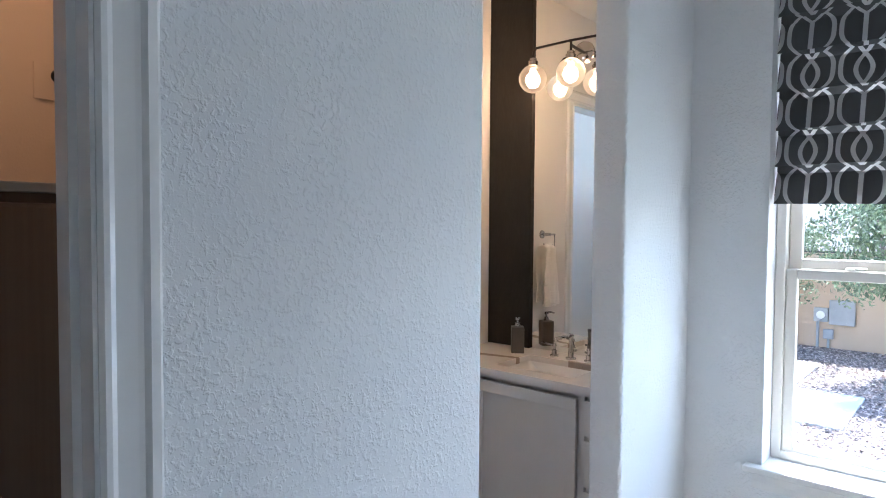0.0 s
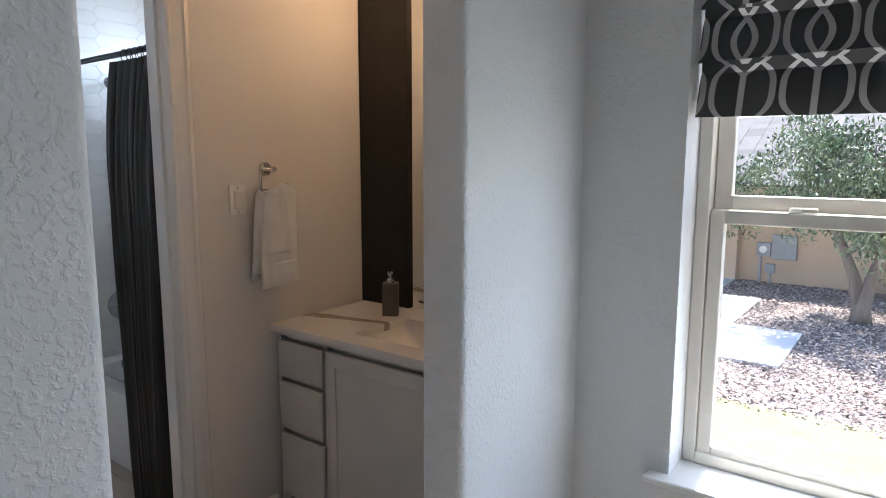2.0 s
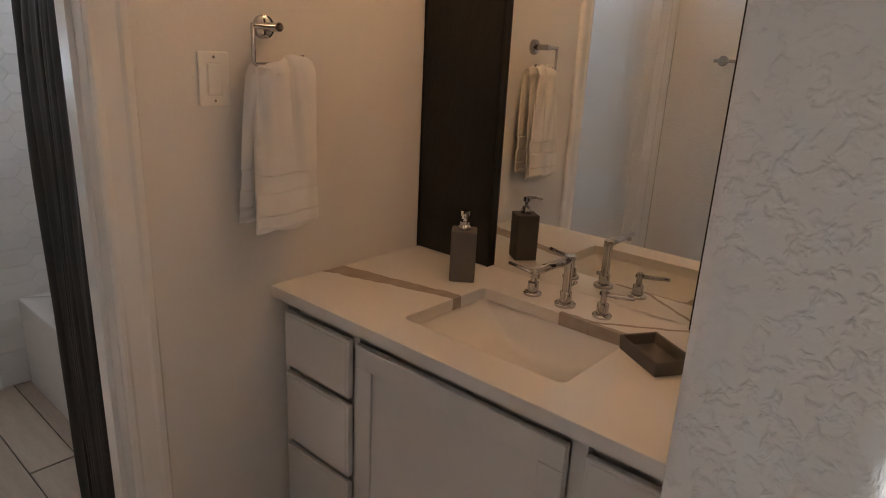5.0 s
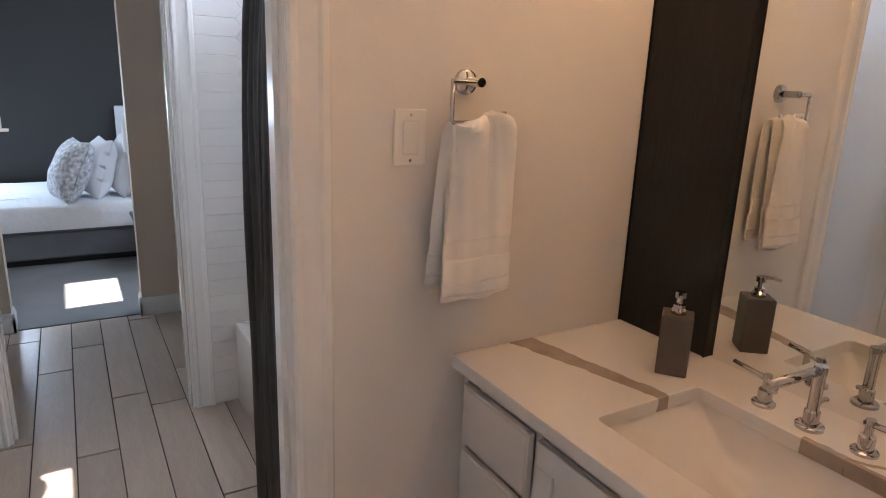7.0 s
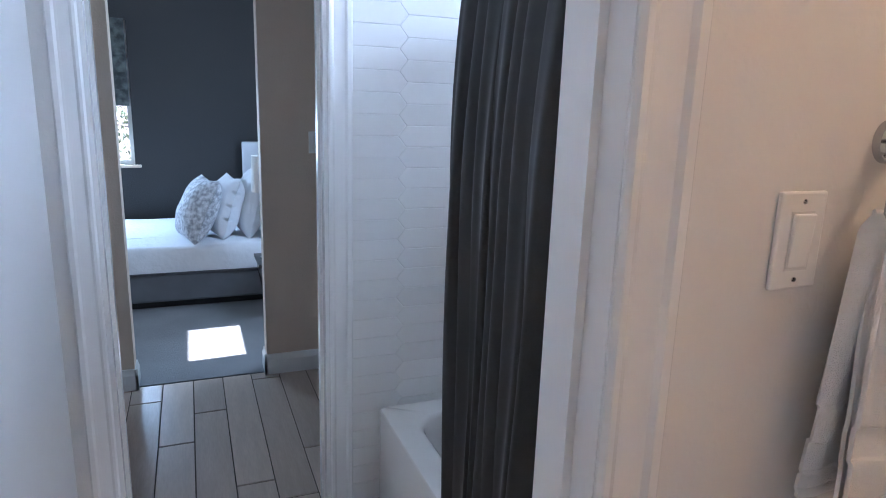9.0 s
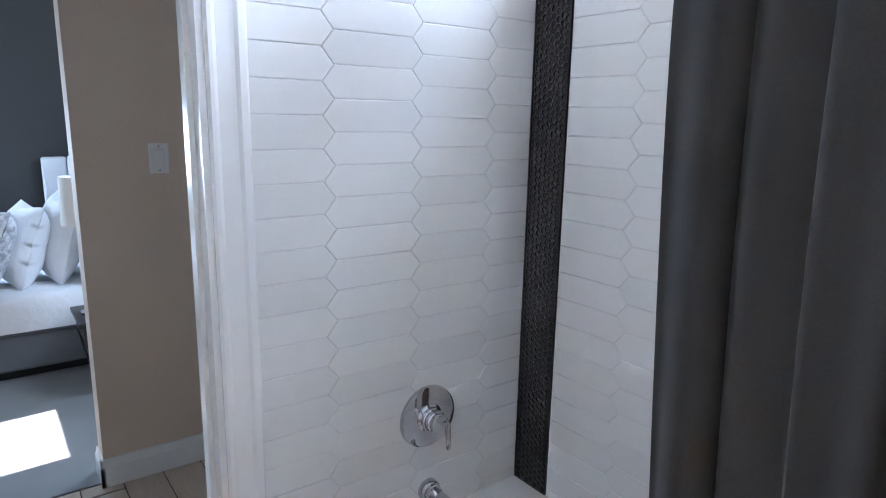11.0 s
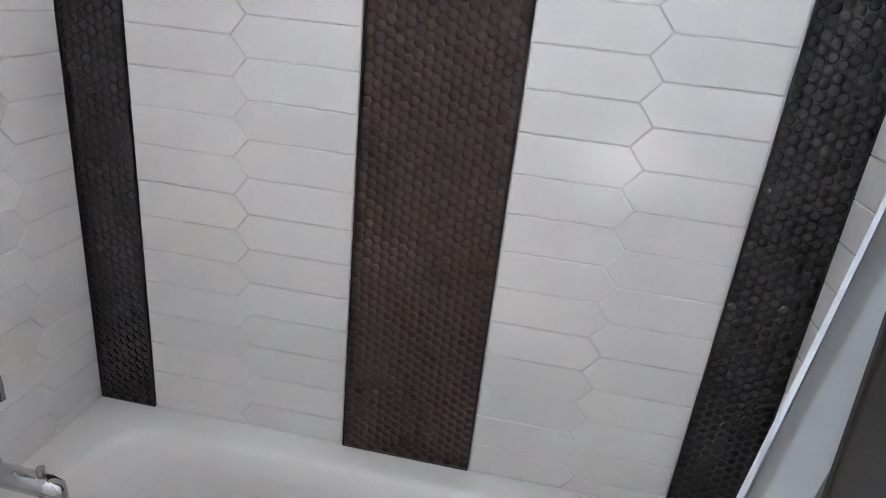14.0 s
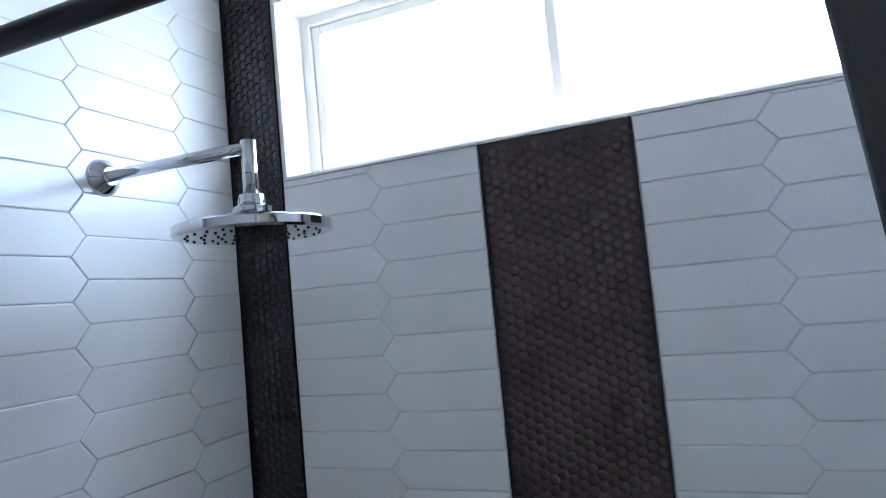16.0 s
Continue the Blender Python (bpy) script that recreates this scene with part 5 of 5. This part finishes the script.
def night_stand():
    t = thing("night_stand", (-0.66, 4.1, 0), "black lacquered night stand with tapered legs", "night stand")
    part("top", box(bmesh.new(), -0.955, -0.44, 3.95, 4.33, 0.385, 0.41, 0.004), BLACK_WOOD, t)
    part("drawer_box", box(bmesh.new(), -0.935, -0.46, 3.97, 4.31, 0.30, 0.385, 0.004), BLACK_WOOD, t)
    for x in (-0.92, -0.48):
        for y in (3.99, 4.29):
            part("leg", rod(bmesh.new(), (x, y, 0.30), (x + 0.05 * (1 if x < -0.6 else -1), y, 0.004), 0.018, 0.010), BLACK_WOOD, t)
    return t


def table_lamp():
    t = thing("table_lamp", (-0.865, 4.14, 0.41), "table lamp with a white drum shade, unlit", "lamp")
    at = pose(-0.865, 4.14, 0.41)
    part("stem", lathe(bmesh.new(), [(0, 0), (0.06, 0), (0.06, 0.015), (0.02, 0.03), (0.016, 0.49), (0, 0.49)], at), CHROME, t, "", True)
    part("shade", lathe(bmesh.new(), [(0.108, 0.495), (0.102, 0.750), (0.098, 0.750), (0.104, 0.495)], at), SHADE, t, "white drum shade", True)
    return t


night_stand()
table_lamp()


def bedroom_window():
    t = tagged(thing("window_3", ((NX0 + NX1) / 2, 5.85, NZ0), "bedroom window with a dark blind drawn halfway", "window"), kind="structure")
    rows = [(NX0, NX0 + 0.04), (NX1 - 0.04, NX1)]
    bm = boxes([(a + 0.001, b - 0.001, 5.86, 5.93, NZ0 + 0.001, NZ1 - 0.001) for a, b in rows] + [(NX0 + 0.04, NX1 - 0.04, 5.86, 5.93, NZ0 + 0.001, NZ0 + 0.04), (NX0 + 0.04, NX1 - 0.04, 5.86, 5.93, NZ1 - 0.04, NZ1 - 0.001)], 0.003)
    part("window_frame", bm, VINYL, t)
    part("pane", boxes([(NX0 + 0.038, NX1 - 0.038, 5.893, 5.897, NZ0 + 0.038, NZ1 - 0.038)]), GLASS, t).visible_shadow = False
    part("window_sill", box(bmesh.new(), NX0 - 0.05, NX1 + 0.05, 5.76, 5.86, NZ0 - 0.025, NZ0, 0.005), WALL_TAN, t)


def bedroom_shade():
    t = thing("pleated_shade", ((NX0 + NX1) / 2, 5.79, 1.46), "dark patterned bedroom shade in soft folds", "window shade")
    cloth = material("dark_pattern_cloth", (0.045, 0.05, 0.05), 0.8, vary=0.9, vary_scale=16, bump=0.3, bump_scale=300, second=(0.16, 0.18, 0.17))
    for k in range(5):
        low, high = 1.46 + 0.142 * k, 1.46 + 0.142 * (k + 1) + 0.02

        def place(u, v, low=low, high=high):
            return Vector((NX0 + 0.01 + (NX1 - NX0 - 0.02) * u, 5.785 - 0.035 * (1 - v) ** 0.8, low + (high - low) * v))
        bm = bmesh.new()
        grid(bm, place, span(0, 1, 12), span(0, 1, 6))
        part("fold", thick(bm, 0.004), cloth, t, "", True)
    return t


bedroom_window()
bedroom_shade()


# ---- yard ----
GROUND = -1.5
structure("ground", boxes([(-600, 700, -700, 700, GROUND - 0.3, GROUND)]), CHIPS, "brown wood-chip yard with dappled sun", "ground")
structure("foundation", boxes([(-4.75, -0.29, -4.75, 6.0, GROUND, -0.121), (-0.289, 0.15, FRONT, 6.0, GROUND, -0.121)]), STUCCO, "tan stucco foundation", "foundation")
structure("lawn", boxes([(0.16, 6.2, -9, 3.0, GROUND, GROUND + 0.03)]), GRASS, "short dry sunlit grass strip", "lawn")


def slab(x0, x1, y0, y1):
    return structure("pavement", box(bmesh.new(), x0, x1, y0, y1, GROUND, GROUND + 0.05, 0.01), CONCRETE, "sunlit pale concrete path slab", "path")


slab(8.0, 10.3, -0.62, 2.2)
slab(10.32, 13.0, 0.55, 2.2)
slab(13.22, 15.4, 1.6, 3.4)


def neighbour_house():
    t = thing("neighbour_house", (16, -2, GROUND), "tan stucco neighbouring house with a grey tile roof", "house")
    x, top = 15.5, 0.85
    part("wall", boxes([(x, x + 0.3, -12, 1.58, GROUND, top)]), STUCCO, t)
    part("pilaster", box(bmesh.new(), x - 0.35, x + 0.3, 1.582, 2.15, GROUND, top, 0.02), STUCCO, t)
    part("side_wall", boxes([(x + 1.2, x + 1.4, 2.15, 9, GROUND, top)]), STUCCO, t)
    gate = part("gate", boxes([(x + 1.10, x + 1.19, 2.16, 6.0, GROUND + 0.02, top - 0.15)]), GATE, t, "grey panelled garage door")
    for k in range(6):
        part("panel", box(bmesh.new(), x + 1.06, x + 1.10, 2.2, 5.9, GROUND + 0.06 + 0.34 * k, GROUND + 0.36 + 0.34 * k, 0.012), GATE, gate)
    part("fascia", boxes([(x - 0.62, x - 0.56, -12.4, 9.2, top - 0.12, top + 0.08)]), STUCCO, t)
    bm = bmesh.new()
    rnd = random.Random(3)
    for k in range(15):
        a, b = k * 0.30, (k + 1) * 0.30 + 0.04
        for j in range(46):
            y = -12.4 + j * 0.47
            h0, h1 = top + 0.10 + a * 0.42, top + 0.10 + b * 0.42
            d = rnd.uniform(-0.012, 0.012)
            m = bmesh.ops.create_cube(bm, size=1, matrix=Matrix.Translation((x - 0.64 + (a + b) / 2, y + 0.235, (h0 + h1) / 2 + d)) @ pose(0, 0, 0, 0, -26) @ Matrix.Diagonal((0.33, 0.462, 0.060, 1)))
    tagged(part("roof_tiles", bm, ROOF, t, "grey concrete roof tiles"), kind="stuff")
    part("roof_deck", prism_side(x), STUCCO, t)
    for y, z, s, lab in ((1.01, -0.66, 0.16, "round electric meter box"), (0.55, -0.58, 0.28, "pale utility box"), (0.84, -1.14, 0.11, "small grey utility box")):
        b = part("meter_box", box(bmesh.new(), x - 0.12, x - 0.001, y - s, y + s, z - s * 1.1, z + s * 1.1, 0.012), BOX_GREY, t, lab)
        if s == 0.16:
            part("dial", lathe(bmesh.new(), [(0, 0.06), (0.09, 0.05), (0.1, 0)], Matrix.Translation((x - 0.12, y, z)) @ pose(0, 0, 0, 0, -90)), WHITE_PLASTIC, b)
    part("conduit", rod(bmesh.new(), (x - 0.05, 1.08, GROUND), (x - 0.05, 1.08, -0.80), 0.035), BOX_GREY, t)
    part("conduit", rod(bmesh.new(), (x - 0.05, 0.84, GROUND), (x - 0.05, 0.84, -1.22), 0.03), BOX_GREY, t)
    return t


def prism_side(x):
    bm = bmesh.new()
    prof = [(x - 0.6, 0.80), (x + 4.2, 2.82), (x + 4.2, 2.72), (x - 0.6, 0.70)]
    extrude_profile(bm, prof, lambda u, v, w: (u, w, v), (-12.4, 9.2))
    return bm


def air_conditioner(y):
    t = thing("air_conditioner", (14.7, y, GROUND), "grey outdoor air conditioner on a concrete pad", "air conditioner", "air conditioners by the wall")
    part("pad", boxes([(14.25, 15.1, y - 0.5, y + 0.5, GROUND, GROUND + 0.07)]), CONCRETE, t)
    part("case", box(bmesh.new(), 14.35, 15.0, y - 0.38, y + 0.38, GROUND + 0.07, GROUND + 0.86, 0.03), BOX_GREY, t)
    for k in range(9):
        part("louvre", boxes([(14.335, 14.36, y - 0.34, y + 0.34, GROUND + 0.14 + 0.075 * k, GROUND + 0.17 + 0.075 * k)]), GATE, t)
    part("fan_grille", lathe(bmesh.new(), [(0, 0.05), (0.30, 0.03), (0.33, 0)], pose(14.68, y, GROUND + 0.86)), BLACK_METAL, t)
    return t


def tree(x, y, tall, seed, wide=2.6, leaves=9000, low=0.2, side=0.0):
    rnd = random.Random(seed)
    t = thing("tree", (x, y, GROUND), "broad green tree with a grey-brown leaning double trunk", "tree")
    bm = bmesh.new()
    tips = []
    for ang, lean in ((70, 0.20), (250, 0.10), (-20, 0.22)):
        dx, dy = math.cos(radians(ang)) * lean, math.sin(radians(ang)) * lean
        pts = [Vector((x + dx * h * 1.1 + 0.08 * math.sin(h * 3 + ang), y + dy * h * 1.6 + 0.06 * math.cos(h * 2.6 + ang), GROUND + h)) for h in (-0.1, 0.3, 0.8, 1.3, 1.8, tall * 0.75)]
        pipe(bm, pts, [0.21, 0.13, 0.11, 0.09, 0.075, 0.03], 10)
        for k in range(6):
            s = pts[3 + k % 3]
            a = rnd.uniform(0, 6.28)
            e = s + Vector((math.cos(a) * 1.4, math.sin(a) * 1.6, rnd.uniform(0.1, 1.1)))
            mid = s.lerp(e, 0.5) + Vector((0, 0, rnd.uniform(0.0, 0.25)))
            pipe(bm, [s, mid, e], [0.06, 0.04, 0.012], 7)
            tips += [mid, e]
    part("trunk", bm, BARK, t, "", True)
    vv, ff = [], []
    clumps = []
    for k in range(64):
        a, r = rnd.uniform(0, 6.28), wide * rnd.uniform(0.1, 1) ** 0.5
        clumps.append((Vector((x + r * math.cos(a), y + side + r * math.sin(a) * 1.25, GROUND + low + tall * (0.36 + 0.50 * rnd.random()) - 0.25 * r * 0.5)), rnd.uniform(0.28, 0.62)))
    clumps += [(p, 0.45) for p in tips]
    for k in range(leaves):
        c, s = clumps[k % len(clumps)]
        d = Vector((rnd.gauss(0, 1), rnd.gauss(0, 1), rnd.gauss(0, 0.75)))
        p = c + d.normalized() * s * rnd.random() ** 0.45
        q = Euler((rnd.uniform(0, 6.28), rnd.uniform(0, 6.28), rnd.uniform(0, 6.28))).to_matrix()
        L = rnd.uniform(0.03, 0.065)
        n = len(vv)
        vv += [p + q @ Vector(v) for v in ((-L, 0, 0), (0, L * 0.42, L * 0.1), (L, 0, 0), (0, -L * 0.42, L * 0.1))]
        ff.append((n, n + 1, n + 2, n + 3))
    mesh = bpy.data.meshes.new("crown")
    mesh.from_pydata(vv, [], ff)
    mesh.materials.append(LEAF)
    ob = new("crown", mesh)
    ob.parent = t
    ob.location = -t.location
    tagged(ob, "uneven crown of small green leaves")
    return t


def leaf_litter():
    rnd = random.Random(17)
    vv, ff = [], []
    for k in range(34000):
        p = Vector((rnd.uniform(6.0, 15.3), rnd.uniform(-7, 3.2), GROUND + rnd.uniform(0.005, 0.04)))
        if p.x < 9.9 and p.x > 8.0 and p.y > -0.62 and rnd.random() < 0.9:
            continue
        q = Euler((rnd.gauss(0, 0.35), rnd.gauss(0, 0.35), rnd.uniform(0, 6.28))).to_matrix()
        L = rnd.uniform(0.02, 0.052)
        n = len(vv)
        vv += [p + q @ Vector(v) for v in ((-L, 0, 0), (0, L * 0.5, 0.012), (L, 0, 0.004), (0, -L * 0.5, 0.010))]
        ff.append((n, n + 1, n + 2, n + 3))
    mesh = bpy.data.meshes.new("leaf_litter")
    mesh.from_pydata(vv, [], ff)
    mesh.materials.append(LITTER)
    return tagged(new("leaf_litter", mesh), "brown and grey fallen leaves over wood chips", "leaf litter", kind="stuff")


leaf_litter()
neighbour_house()
air_conditioner(-2.2)
air_conditioner(-4.1)
tree(12.0, -1.38, 3.9, 5, 2.3, 27000, 0.26, -0.9)
tree(14.3, 3.2, 3.4, 21, 1.7, 13000, 0.5, -0.6)
tree(-1.2, 13.5, 4.6, 8, 3.0, 5000, 0.4)


# ---- floor planks ----
def planks():
    root = bpy.data.objects["floor"]
    moved(root)
    lengths = {}
    width, long, gap = 0.1540, 1.18, 0.005
    starts = {-2: 2.05, -1: 2.81, 0: 2.33, 1: 2.617, 2: 1.908, 3: 1.763, 4: 2.12}
    rnd = random.Random(11)
    for col in range(-2, 14):
        x0 = -1.568 + (col) * width
        if col > 10:
            continue
        first = starts.get(col, rnd.uniform(0, 1.2))
        y = first - long * 6
        while y < 3.03:
            a, b = max(y, -4.55), min(y + long, 3.028)
            if b - a > 0.03 and x0 + width < 0.1 and (x0 > -1.9):
                key = round(b - a, 3)
                if key not in lengths:
                    bm = box(bmesh.new(), -width / 2 + gap / 2, width / 2 - gap / 2, -(b - a) / 2 + gap, (b - a) / 2 - gap, -0.006, 0.0, 0.0012, seg=1)
                    mesh = bpy.data.meshes.new("plank")
                    bm.to_mesh(mesh)
                    bm.free()
                    mesh.materials.append(PLANK)
                    lengths[key] = mesh
                ob = new("plank", lengths[key])
                ob.matrix_world = pose(x0 + width / 2, (a + b) / 2, rnd.uniform(-0.0004, 0.0004))
                ob.parent = root
                ob.matrix_parent_inverse = root.matrix_world.inverted()
            y += long


planks()
# out of view: pale slab added over the floor to brighten the window wall
structure("floor_window_room", boxes([(-4.6, -1.95, -4.6, 0.9, -0.0055, 0.001), (-1.95, -0.49, -4.6, FRONT - 0.0, 0.0005, 0.0035)]), FLOOR_BOUNCE, "unseen floor, made pale to bounce sunlight onto the walls", "floor")


# ---- small repeated pieces of walls and floors ----
picket_field(valve_field, lambda u, v, w: basis((u, VALVE + 0.006 - w, v), (1, 0, 0), (0, 0, 1), (0, -1, 0)), -0.846, -0.031, 0.0, 2.60, -0.660, 1.651)
LONG = lambda u, v, w: basis((XT + 0.006 - w, -u, v), (0, -1, 0), (0, 0, 1), (-1, 0, 0))
picket_field(long_field, LONG, -1.509, -1.061, DECK + 0.002, BZ0 - 0.002, -1.288, 1.6093)
picket_field(long_field, LONG, -0.774, -0.364, DECK + 0.002, BZ0 - 0.002, -0.568, 1.357)
picket_field(long_field, LONG, -1.509, -0.364, BZ1 + 0.002, 2.60, -1.288, 1.6093)
picket_field(end_field, lambda u, v, w: basis((-u, 0.209 + w, v), (-1, 0, 0), (0, 0, 1), (0, 1, 0)), 0.031, 0.76, DECK + 0.002, 2.60, 0.20, 1.62)
penny_strip("tile_strip_1", 0.776, 1.059, DECK, BZ0 - 0.001, PENNY_MANY, PENNY, (0.98, 1.45), "brown-bronze penny-round tile strip under the window")
penny_strip("tile_strip_2", 1.511, 1.646, DECK, 2.60, PENNY_BLACK, PENNY_BLACK, None, "dark penny-round tile strip in the tub corner")
penny_strip("tile_strip_3", 0.212, 0.361, DECK, 2.60, PENNY_BLACK, PENNY_BLACK, None, "dark penny-round tile strip at the tub's end")
